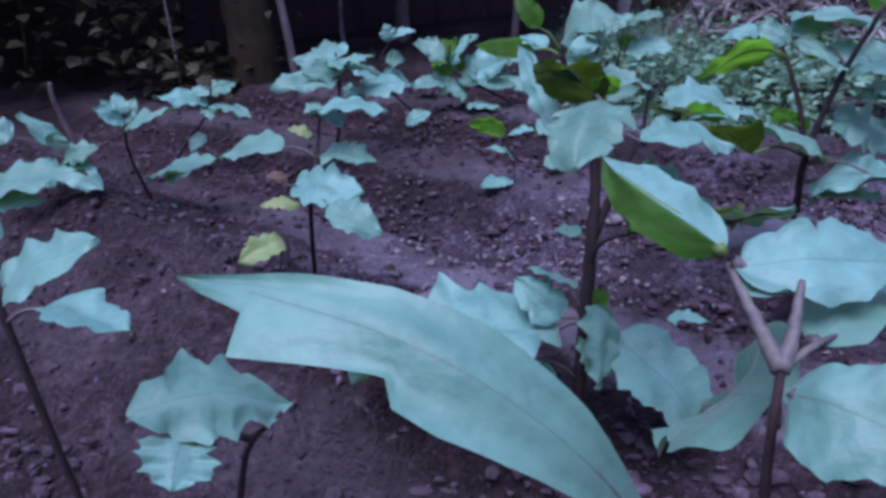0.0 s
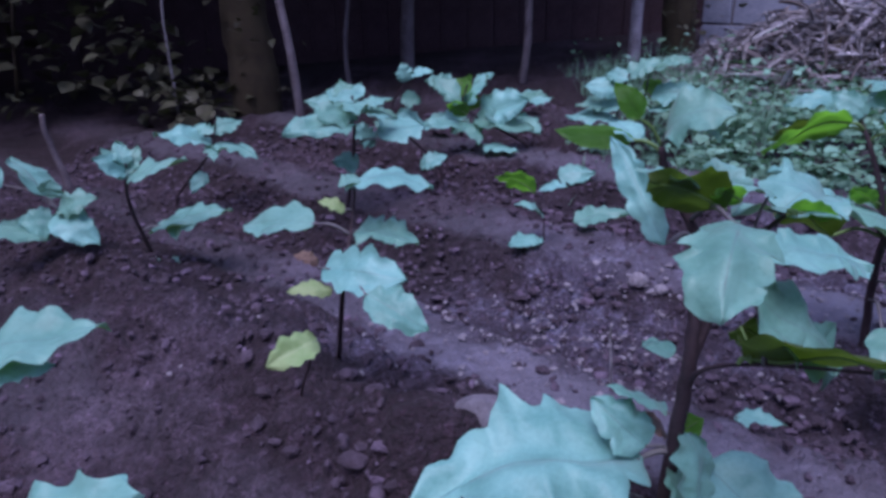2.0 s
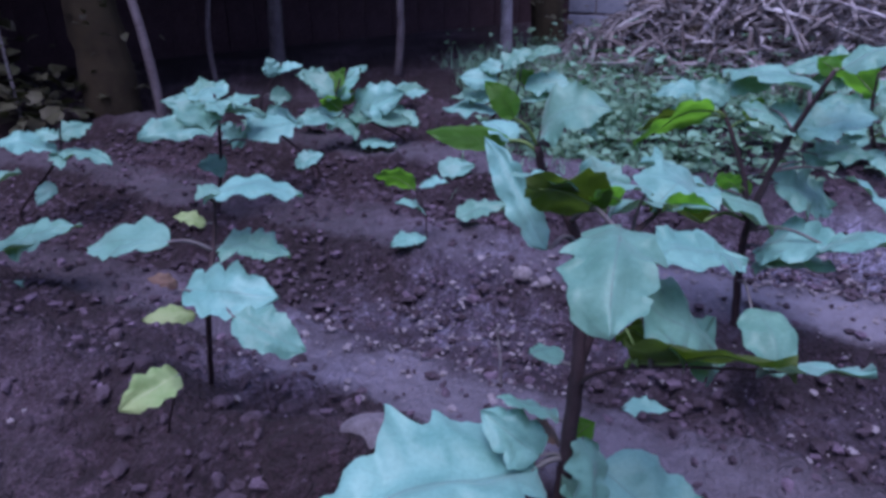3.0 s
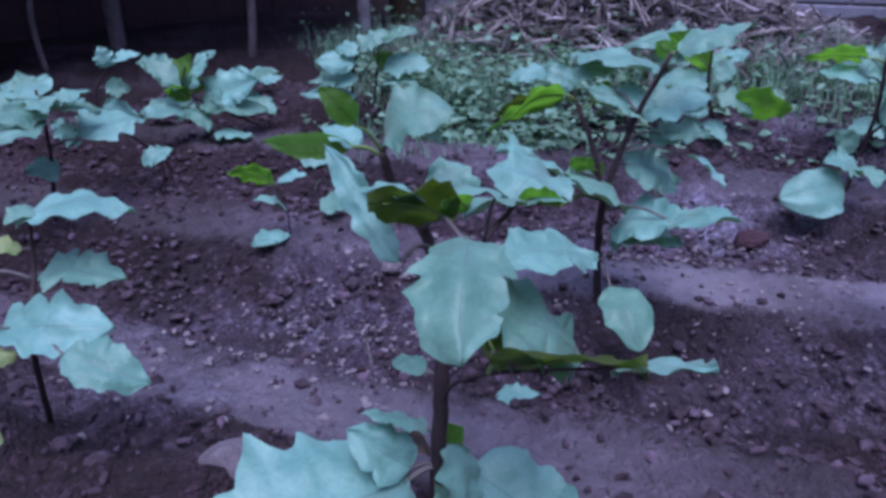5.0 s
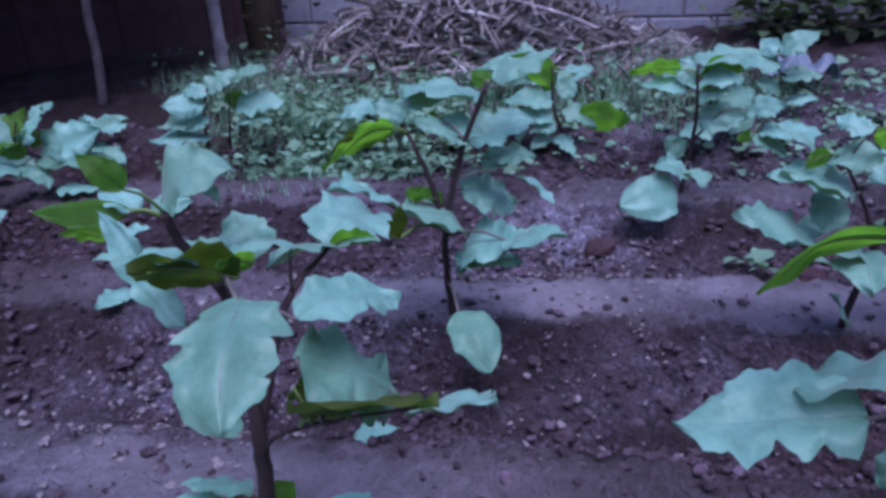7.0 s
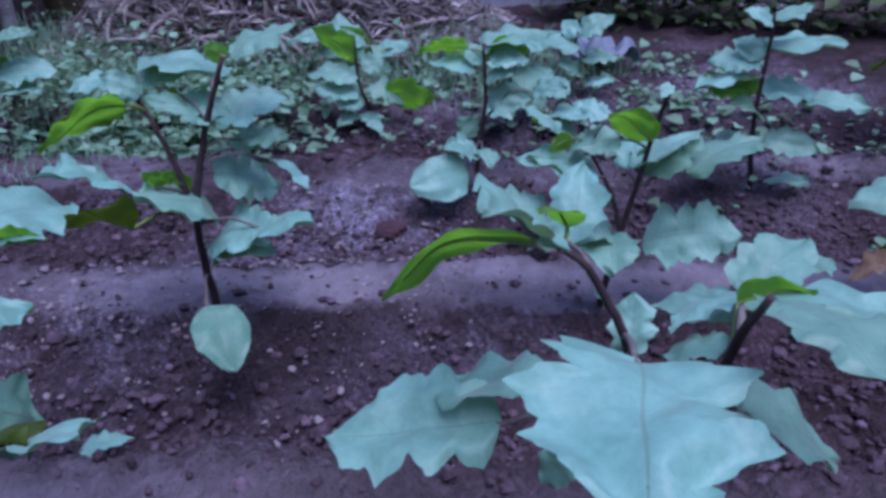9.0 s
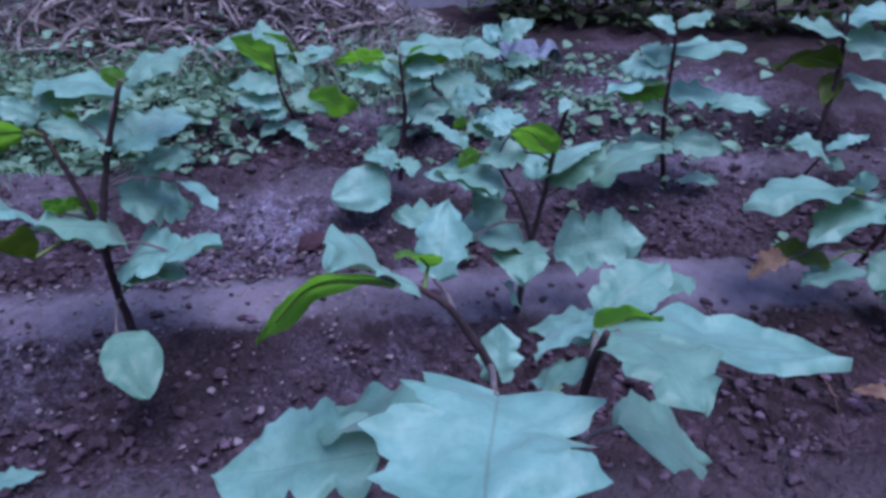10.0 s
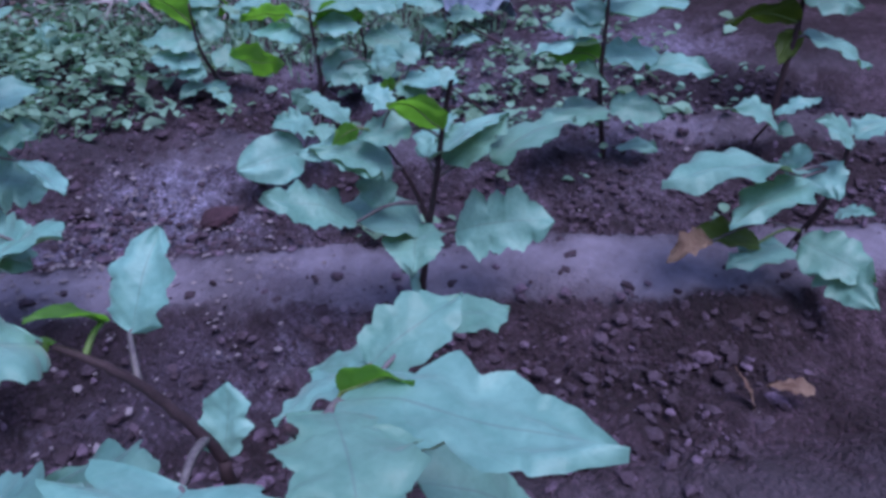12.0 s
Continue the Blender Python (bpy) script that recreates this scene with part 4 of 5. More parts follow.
plant = eggplant(2.720, 1.680, [(0.0060, [(0.000, 0.000, 0.000), (-0.237, 0.164, 0.155), (-0.275, 0.159, 0.242)])])
add_leaves(plant, [
    (-0.266, 0.150, 0.222, -0.159, 0.086, 0.302, 0.110, 38, "pale"),
    (-0.263, 0.147, 0.181, -0.347, 0.272, 0.213, 0.114, -28, "pale"),
    (-0.236, 0.162, 0.134, -0.129, 0.057, 0.139, 0.111, 20, "pale"),
    (-0.232, 0.159, 0.092, -0.336, 0.191, 0.131, 0.085, -58, "pale"),
    (-0.274, 0.158, 0.222, -0.251, 0.248, 0.269, 0.082, -40, "pale"),
    (-0.189, 0.158, 0.043, -0.179, 0.036, 0.064, 0.092, 23, "pale"),
])
plant = eggplant(2.200, 1.420, [(0.0060, [(0.000, 0.000, 0.000), (-0.232, 0.158, 0.191)])])
add_leaves(plant, [
    (-0.199, 0.154, 0.107, -0.130, -0.012, 0.114, 0.133, 11, "pale"),
    (-0.229, 0.156, 0.148, -0.292, 0.218, 0.162, 0.080, -65, "pale"),
    (-0.225, 0.151, 0.174, -0.143, 0.141, 0.200, 0.080, 47, "pale"),
    (-0.227, 0.153, 0.103, -0.193, 0.050, 0.048, 0.090, 18, "pale"),
    (-0.232, 0.159, 0.094, -0.297, 0.152, 0.115, 0.050, 69, "green", 0.11, 0.10, 0.40, 0.20, 1.0, 0.22),
])
plant = eggplant(0.660, 2.950, [(0.0080, [(0.000, 0.000, 0.000), (-0.008, -0.051, 0.179), (0.011, -0.094, 0.287)]), (0.0050, [(0.074, -0.035, 0.061), (0.081, -0.094, 0.242)])])
add_leaves(plant, [
    (0.010, -0.093, 0.267, -0.066, -0.024, 0.272, 0.076, -39, "pale"),
    (-0.003, -0.087, 0.227, -0.146, -0.042, 0.241, 0.111, -44, "pale"),
    (0.010, -0.093, 0.267, 0.125, -0.114, 0.342, 0.103, 31, "pale"),
    (0.084, -0.095, 0.282, 0.214, -0.156, 0.342, 0.115, 15, "pale"),
    (-0.001, -0.066, 0.182, -0.109, -0.059, 0.138, 0.086, -39, "pale"),
    (0.079, -0.093, 0.211, 0.144, -0.068, 0.257, 0.086, -110, "green", 0.11, 0.10, 0.40, 0.20, 1.0, 0.22),
])
add_leaves(plant, [
    (0.098, -0.101, 0.200, 0.268, -0.182, 0.211, 0.140, 31, "pale"),
    (0.004, -0.057, 0.095, -0.205, -0.014, 0.117, 0.159, -7, "pale"),
    (0.085, -0.095, 0.292, 0.053, -0.025, 0.314, 0.071, -48, "pale"),
    (-0.019, -0.046, 0.159, -0.173, -0.029, 0.159, 0.114, -17, "pale"),
    (0.094, -0.100, 0.148, 0.193, -0.201, 0.159, 0.105, 14, "pale"),
])
plant = eggplant(0.060, 3.350, [(0.0070, [(0.000, 0.000, 0.000), (0.019, -0.064, 0.163), (0.053, -0.114, 0.255)])])
add_leaves(plant, [
    (0.003, -0.068, 0.187, -0.165, -0.033, 0.227, 0.131, -34, "pale"),
    (0.038, -0.106, 0.223, -0.008, 0.004, 0.218, 0.090, 98, "green", 0.08, 0.10, 0.60, 0.40, 1.0, 0.22),
    (0.046, -0.110, 0.212, 0.139, -0.066, 0.262, 0.084, 9, "pale"),
    (0.004, -0.035, 0.069, -0.183, -0.080, 0.044, 0.143, -16, "pale"),
    (0.024, -0.045, 0.069, -0.055, -0.085, -0.015, 0.090, -27, "pale"),
    (0.199, -0.149, 0.097, 0.087, -0.207, 0.142, 0.112, -76, "pale"),
])
add_leaves(plant, [
    (0.203, -0.151, 0.130, 0.350, -0.220, 0.185, 0.127, 22, "pale"),
    (0.229, -0.163, 0.097, 0.306, -0.310, 0.045, 0.129, 2, "pale"),
    (0.022, -0.065, 0.119, 0.091, -0.043, 0.152, 0.076, -97, "green", 0.08, 0.10, 0.50, 0.20, 1.0, 0.22),
])
plant = eggplant(0.300, 3.600, [(0.0070, [(0.000, 0.000, 0.000), (0.034, -0.071, 0.093)])])
add_leaves(plant, [
    (0.028, -0.069, 0.056, -0.097, -0.065, 0.067, 0.140, -67, "pale"),
    (0.032, -0.070, 0.081, 0.169, -0.135, 0.105, 0.113, 20, "pale"),
    (0.030, -0.069, 0.068, 0.010, -0.005, 0.119, 0.068, -16, "pale"),
])
plant = eggplant(2.100, 1.850, [(0.0070, [(0.000, 0.000, 0.000), (-0.036, -0.038, 0.144), (-0.109, -0.059, 0.302)])])
add_leaves(plant, [
    (-0.092, -0.045, 0.256, -0.153, 0.017, 0.293, 0.072, -73, "pale"),
    (-0.058, -0.039, 0.217, -0.234, 0.055, 0.215, 0.147, -12, "pale"),
    (-0.057, -0.039, 0.200, -0.076, 0.036, 0.241, 0.074, 98, "green", 0.08, 0.10, 0.30, 0.20, 1.0, 0.22),
    (-0.041, -0.036, 0.180, 0.086, -0.151, 0.129, 0.132, 29, "pale"),
    (-0.021, -0.045, 0.052, -0.170, -0.030, 0.047, 0.111, -25, "pale"),
    (-0.088, -0.047, 0.273, 0.098, -0.046, 0.268, 0.137, 22, "pale"),
])
add_leaves(plant, [
    (-0.033, -0.040, 0.107, 0.019, -0.119, 0.075, 0.091, 66, "pale"),
    (0.072, -0.016, 0.225, 0.153, -0.082, 0.303, 0.096, 30, "pale"),
    (0.035, -0.019, 0.154, 0.149, -0.080, 0.164, 0.097, 46, "pale"),
])
plant = eggplant(1.200, 3.100, [(0.0060, [(0.000, 0.000, 0.000), (0.291, -0.193, 0.016)])])
add_leaves(plant, [
    (0.293, -0.193, -0.033, 0.009, -0.225, -0.128, 0.222, 8, "pale"),
    (0.291, -0.193, 0.016, 0.246, -0.171, 0.076, 0.099, -73, "pale"),
    (0.303, -0.198, -0.009, 0.160, -0.186, -0.033, 0.108, 59, "green", 0.08, 0.10, 0.50, 0.50, 1.0, 0.22),
    (0.291, -0.192, 0.028, 0.356, -0.168, 0.125, 0.110, 28, "pale"),
    (0.271, -0.183, -0.058, 0.376, -0.288, -0.021, 0.113, 35, "pale"),
])
plant = eggplant(1.950, 2.750, [(0.0080, [(0.000, 0.000, 0.000), (0.134, -0.118, 0.072), (0.090, -0.131, 0.181)])])
add_leaves(plant, [
    (0.097, -0.134, 0.124, -0.076, -0.020, 0.118, 0.153, -39, "pale"),
    (0.145, -0.123, 0.072, 0.323, -0.152, 0.133, 0.141, 11, "pale"),
    (0.167, -0.134, -0.024, 0.284, -0.244, -0.097, 0.130, 27, "pale"),
    (0.131, -0.117, 0.095, 0.055, -0.026, 0.203, 0.118, 62, "green", 0.08, 0.10, 0.50, 0.40, 1.0, 0.22),
    (0.125, -0.114, 0.142, -0.156, 0.073, 0.144, 0.250, -16, "pale"),
    (0.150, -0.126, 0.024, 0.190, -0.200, 0.035, 0.109, 69, "pale"),
])
add_leaves(plant, [
    (0.247, -0.139, -0.055, 0.495, -0.289, -0.084, 0.215, -51, "green", 0.14, 0.10, 0.50, 0.50, 1.0, 0.22),
])
plant = eggplant(-0.300, 1.240, [(0.0030, [(0.000, 0.000, 0.130), (0.059, -0.120, 0.302)])], "single yellowing seedling leaf close to the soil", "eggplant_seedling", "seedlings on the ridges")
add_leaves(plant, [
    (0.061, -0.120, 0.303, -0.006, -0.164, 0.286, 0.056, -37, "yellow", 0.20, 0.30, 0.80, 0.70, 1.50, 0.22),
])
plant = eggplant(0.240, 2.060, [(0.0030, [(0.000, 0.000, 0.000), (-0.003, 0.000, 0.079), (-0.029, 0.002, 0.153)])], "small eggplant seedling with few pale leaves on a ridge", "eggplant_seedling", "seedlings on the ridges")
add_leaves(plant, [
    (-0.010, -0.029, 0.018, -0.110, -0.072, 0.024, 0.080, -9, "pale"),
    (-0.004, 0.000, 0.075, -0.086, -0.024, 0.122, 0.072, -14, "pale"),
    (-0.029, 0.002, 0.145, -0.137, 0.010, 0.194, 0.088, 48, "green", 0.11, 0.10, 0.50, 0.50, 1.0, 0.22),
    (-0.014, 0.001, 0.156, 0.056, -0.034, 0.172, 0.059, 8, "pale"),
])
plant = eggplant(0.500, 2.150, [(0.0030, [(0.000, 0.000, 0.000), (-0.087, 0.006, -0.002)])], "small eggplant seedling with few pale leaves on a ridge", "eggplant_seedling", "seedlings on the ridges")
add_leaves(plant, [
    (-0.164, -0.038, 0.013, -0.010, -0.049, 0.046, 0.117, 13, "pale"),
])
plant = eggplant(0.420, 2.600, [(0.0030, [(0.000, 0.000, 0.000), (-0.004, 0.000, -0.008)])], "small eggplant seedling with few pale leaves on a ridge", "eggplant_seedling", "seedlings on the ridges")
add_leaves(plant, [
    (-0.050, -0.026, 0.008, 0.078, -0.036, 0.021, 0.095, 39, "pale"),
])
plant = eggplant(-0.060, 2.750, [(0.0030, [(0.000, 0.000, 0.000), (-0.019, 0.001, 0.032)])], "small eggplant seedling with few pale leaves on a ridge", "eggplant_seedling", "seedlings on the ridges")
add_leaves(plant, [
    (-0.060, -0.016, 0.034, 0.044, -0.023, 0.073, 0.083, 37, "pale"),
])
plant = eggplant(0.250, 2.950, [(0.0030, [(0.000, 0.000, 0.000), (-0.050, 0.004, -0.004)])], "small eggplant seedling with few pale leaves on a ridge", "eggplant_seedling", "seedlings on the ridges")
add_leaves(plant, [
    (-0.118, 0.009, 0.020, 0.009, -0.101, 0.018, 0.124, 2, "pale"),
])

# ---- loose leaves ----


def fallen_leaf(x, y, turn, length, wide, kind, label, lift=0.012):
    ob = new("fallen_leaf")
    ob.location = (x, y, height(x, y) + lift)
    d = np.array([math.cos(turn), math.sin(turn), 0.1]) * length
    leaf_mesh(-d / 2, d / 2, wide, 8, kind, ob, "blade", seed=int(x * 1000 + y * 77) % 997, arch=0.1, cup=0.1)
    return tagged(ob, label, "leaf")


fallen_leaf(0.50, 1.24, -0.4, 0.085, 0.05, "pale", "pale fallen leaf on a trodden strip")
husk = fallen_leaf(1.66, 0.30, 2.3, 0.11, 0.035, "dry", "pale torn husk standing in the soil", 0.045)
husk.rotation_euler = (radians(38), radians(-25), 0)
husk = fallen_leaf(1.61, 0.36, 1.9, 0.09, 0.03, "dry", "pale torn husk standing in the soil", 0.035)
husk.rotation_euler = (radians(48), radians(20), 0)

# ---- block wall ----
wall_at, wall_run = np.array([1.72, 5.02]), np.array([0.741, -0.671])
wall = new("wall_north")
wall.matrix_world = Matrix.Translation((wall_at[0], wall_at[1], 0.10)) @ pose(0, 0, 0, 0, 0, math.degrees(math.atan2(wall_run[1], wall_run[0])))
tagged(wall, "grey concrete block wall with recessed mortar joints", "wall", kind="structure")
bm = bmesh.new()
bmesh.ops.create_cube(bm, size=1, matrix=Matrix.Translation((2.3, 0.10, 0.95)) @ Matrix.Diagonal((4.58, 0.13, 2.0, 1)))
part("mortar_core", bm, MORTAR, wall)


def block_mesh(length):
    bm = bmesh.new()
    bmesh.ops.create_cube(bm, size=1, matrix=Matrix.Diagonal((length, 0.16, 0.186, 1)))
    bmesh.ops.bevel(bm, geom=bm.edges[:], offset=0.006, segments=1, affect="EDGES")
    me = bpy.data.meshes.new("block")
    bm.to_mesh(me)
    bm.free()
    me.materials.append(BLOCK)
    return me


whole, half = block_mesh(0.386), block_mesh(0.186)
for row in range(10):
    odd = row % 2
    spots = [(0.2 + 0.4 * i, whole) for i in range(11)] if not odd else [(0.1, half)] + [(0.4 + 0.4 * i, whole) for i in range(10)] + [(4.3, half)]
    for x, me in spots:
        ob = new("block", me)
        ob.parent = wall
        ob.location = (x, 0.10 + rng.uniform(-0.004, 0.004), 0.1 + 0.2 * row)

# ---- dark shed behind the poles ----


shed = new("wall_shed")
shed.location = (0, 5.75, 0)
tagged(shed, "weathered board wall of a shed, deep shade put into its dark colour", "wall", kind="structure")
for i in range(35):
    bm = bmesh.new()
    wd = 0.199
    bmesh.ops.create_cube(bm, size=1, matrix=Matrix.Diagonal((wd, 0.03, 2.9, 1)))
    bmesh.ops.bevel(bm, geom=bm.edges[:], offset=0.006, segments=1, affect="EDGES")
    b = part("plank", bm, SHADE_BOARDS, shed)
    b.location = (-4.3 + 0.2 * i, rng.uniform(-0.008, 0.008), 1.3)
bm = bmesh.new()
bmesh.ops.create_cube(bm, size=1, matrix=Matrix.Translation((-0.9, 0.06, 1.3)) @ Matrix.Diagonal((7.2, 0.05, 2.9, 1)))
part("backing", bm, SHADE_BOARDS, shed)
# unseen roof, added only to darken the shed wall and the ground before it
bm = bmesh.new()
bmesh.ops.create_cube(bm, size=1, matrix=Matrix.Diagonal((7.4, 2.3, 0.06, 1)))
roof = part("shade_roof", bm, SHADE_BOARDS, None)
roof.matrix_world = pose(-2.4, 4.85, 1.72, 5, 0, 0)
tagged(roof, "unseen overhanging roof added to shade the ground before the shed", "roof", kind="structure")
# slab added on the left to cut low sky light
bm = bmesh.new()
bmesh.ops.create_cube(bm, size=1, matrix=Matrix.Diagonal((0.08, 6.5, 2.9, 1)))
side = part("sky_blocker_west", bm, SHADE_BOARDS, None)
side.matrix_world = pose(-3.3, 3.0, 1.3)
tagged(side, "added dark board slab that keeps sky light off the left side", "wall", kind="structure")
# two unseen slabs, added to block the low sky and deepen the shade
for name, size, x, y, label in (("sky_blocker_south", (12.0, 0.08, 3.4), 2.4, -4.0, "unseen dark slab added behind the camera to block low sky light"), ("sky_blocker_east", (0.08, 9.5, 3.4), 8.0, 0.6, "unseen dark slab added beyond the hedge to block low sky light")):
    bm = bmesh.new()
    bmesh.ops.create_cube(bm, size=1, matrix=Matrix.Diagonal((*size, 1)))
    fence = part(name, bm, SHADE_BOARDS, None)
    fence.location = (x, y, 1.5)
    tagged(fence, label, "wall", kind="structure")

# ---- poles and trunks ----


def pole(name, foot, top, r, material, label, category, bend=0.02, seed=1):
    q = random.Random(seed)
    foot, top = np.array(foot), np.array(top)
    foot = np.array([foot[0], foot[1], height(foot[0], foot[1]) - 0.05])
    pts = [foot + (top - foot) * i / 6 + np.array([q.uniform(-bend, bend), q.uniform(-bend, bend), 0]) * (0 < i < 6) for i in range(7)]
    line = smooth_line(pts, 4)
    v, f = tube(line, [r * (1.1 - 0.35 * i / len(line)) * (1 + 0.08 * noise.noise((i * 0.9, seed, 0))) for i in range(len(line))], 10)
    return tagged(mesh_object(name, v, f, material), label, category)


pole("pole", (-0.736, 3.708), (-0.958, 3.724, 2.36), 0.020, WOOD, "thin leaning wooden pole set in the soil", "pole", 0.03, 1)
pole("pole", (-0.595, 4.644), (-0.563, 4.64, 1.72), 0.014, WOOD, "thin upright wooden pole before the shed", "pole", 0.02, 2)
pole("pole", (-0.243, 5.058), (-0.185, 5.051, 1.74), 0.045, WOOD, "thick grey shed post", "post", 0.01, 3)
pole("pole", (0.456, 4.347), (0.65, 4.327, 1.69), 0.022, WOOD, "crooked slanting wooden pole", "pole", 0.035, 4)
pole("tree_trunk", (1.17, 4.564), (1.098, 4.569, 2.51), 0.036, PALE_BARK, "slim tree trunk with pale bark", "tree trunk", 0.02, 5)
pole("tree_trunk", (-1.08, 4.20), (-1.04, 4.18, 1.66), 0.13, BARK, "dark mossy tree trunk", "tree trunk", 0.03, 6)
pole("tree_trunk", (1.52, 4.78), (1.50, 4.80, 2.6), 0.10, BARK, "dark trunk beside the block wall", "tree trunk", 0.03, 8)
pole("stake", (-1.553, 2.944), (-1.60, 2.945, 0.20), 0.013, WOOD, "short leaning wooden stake in the soil", "stake", 0.01, 7)
pole("stick", (-1.50, 4.10), (-1.47, 4.10, 1.6), 0.007, STRAW, "thin upright reddish stick", "stick", 0.01, 9)
pole("stick", (0.267, 1.368), (0.258, 1.369, 0.10), 0.003, STRAW, "thin dry stick standing in the soil", "stick", 0.003, 10)

# ---- vine on the fence, hedge, weeds ----


def scatter_leaves(name, spots, size, material, label, category, kind="stuff", droop=0.4, seed=3, mixed=False):
    """Many small pointed leaves at the given spots, in one mesh."""
    q = random.Random(seed)
    verts, faces, uvs = [], [], []
    for x, y, z in spots:
        s = size * (q.uniform(1.4, 2.1) if mixed and q.random() < 0.1 else q.uniform(0.4 if mixed else 0.6, 1.3))
        t, d = q.uniform(0, 6.283), q.uniform(-droop, droop * 0.6)
        ax = np.array([math.cos(t) * math.cos(d), math.sin(t) * math.cos(d), math.sin(d)])
        sd = unit(np.cross(ax, (q.uniform(-0.5, 0.5), q.uniform(-0.5, 0.5), 1)))
        up = np.cross(sd, ax)
        o, k = np.array([x, y, z]), len(verts)
        for u, wv in ((0, 0.02), (0.3, 0.36), (0.65, 0.30), (1.0, 0.0)):
            c = o + ax * (u * s) + up * (0.18 * s * u * (1 - u) * 2)
            verts += [c - sd * wv * s + up * 0.06 * s * (wv > 0.1), c, c + sd * wv * s + up * 0.06 * s * (wv > 0.1)]
            uvs += [(u, 0.5 - wv), (u, 0.5), (u, 0.5 + wv)]
        for i in range(3):
            for j in range(2):
                n = k + 3 * i + j
                faces.append((n, n + 1, n + 4, n + 3))
    return tagged(mesh_object(name, verts, faces, material, None, uvs), label, category, kind=kind)


q = random.Random(21)
spots = []
for i in range(420):
    t = q.random()
    x, y = -2.6 + 1.35 * t + q.gauss(0, 0.1), 4.35 - 0.25 * t + q.gauss(0, 0.16)
    spots.append((x, y, height(x, y) + 0.05 + 1.45 * q.random() ** 0.9 * (0.55 + 0.45 * math.sin(5 * t))))
vine = scatter_leaves("vine", spots, 0.10, SHADE_LEAF, "climbing vine with small hanging leaves, shade put into their colour", "vine", "", 0.9, 22)
line = smooth_line([(-2.5, 4.3, 0.0), (-2.3, 4.25, 0.7), (-1.9, 4.2, 1.1), (-1.5, 4.15, 1.5)], 5)
v, f = tube(line, [0.012] * len(line), 6)
mesh_object("runner", v, f, BARK, vine)

spots = [(1.52 + q.gauss(0, 0.10), 4.72 + q.gauss(0, 0.10), 0.15 + 2.2 * q.random()) for i in range(170)]
scatter_leaves("ivy", spots, 0.06, SHADE_LEAF, "ivy on the trunk beside the wall, shade put into its colour", "ivy", "", 0.9, 31)
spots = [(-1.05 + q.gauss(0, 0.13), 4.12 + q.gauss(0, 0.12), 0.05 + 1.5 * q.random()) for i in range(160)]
scatter_leaves("ivy", spots, 0.06, SHADE_LEAF, "ivy round the mossy trunk, shade put into its colour", "ivy", "", 0.9, 32)

HEDGE = leaf_material("leaf_hedge", (0.04, 0.08, 0.035), (0.09, 0.16, 0.08), (0.1, 0.16, 0.09), (0.06, 0.14, 0.02), 0.2, 0.6, 0.05, True)
spots = []
for i in range(3600):
    t = q.random()
    x, y = 3.62 + 1.6 * t + q.gauss(0, 0.13), 2.82 - 2.6 * t + q.gauss(0, 0.13)
    spots.append((x, y, height(x, y) + 0.02 + (0.5 + 1.3 * t) * q.random() ** 1.1))
scatter_leaves("hedge", spots, 0.075, HEDGE, "low dense green hedge at the edge of the bed", "hedge", "stuff", 0.8, 23)

weeds, grass_v, grass_f = [], [], []
for i in range(650):
    s, r = q.uniform(2.95, 4.35), q.uniform(-1.6, 1.9)
    if q.random() < 0.75:
        r = q.gauss(-1.15 if s > 3.3 else -0.9, 0.55)
    x, y = 0.671 * s + 0.741 * r, 0.741 * s - 0.671 * r
    if not (0.7 < x < 2.55 and y < 4.5) or noise.noise((x * 2.5, y * 2.5, 6)) < q.uniform(-0.35, 0.25):
        continue
    tall = q.uniform(0.02, 0.22) * (1 + 0.5 * noise.noise((x * 2, y * 2, 4)))
    for k in range(3):
        weeds.append((x + q.gauss(0, 0.03), y + q.gauss(0, 0.03), height(x, y) + tall * (0.3 + 0.35 * k)))
for i in range(330):
    x, y = q.gauss(2.55, 0.42), q.gauss(1.6, 0.38)
    if ridge(x, y)[1] < 0.2:
        for k in range(3):
            weeds.append((x + q.gauss(0, 0.015), y + q.gauss(0, 0.015), height(x, y) + q.uniform(0.004, 0.045)))
for i in range(420):
    x, y = (q.gauss(1.15, 0.32), q.gauss(2.72, 0.30)) if i % 3 else (q.uniform(0.8, 2.3), q.uniform(2.2, 3.8))
    s = 0.671 * x + 0.741 * y
    if s < 2.50 + 0.25 * noise.noise((x * 3, y * 3, 29)) or s > 4.0:
        continue
    tall, z = q.uniform(0.03, 0.15), height(x, y)
    for k in range(q.randint(5, 9)):
        weeds.append((x + q.gauss(0, 0.028), y + q.gauss(0, 0.028), z + tall * q.uniform(0.15, 1.0)))
scatter_leaves("weeds", weeds, 0.038, WEED, "low green weeds between bed and rubbish heap", "weeds", "stuff", 0.6, 24, True)
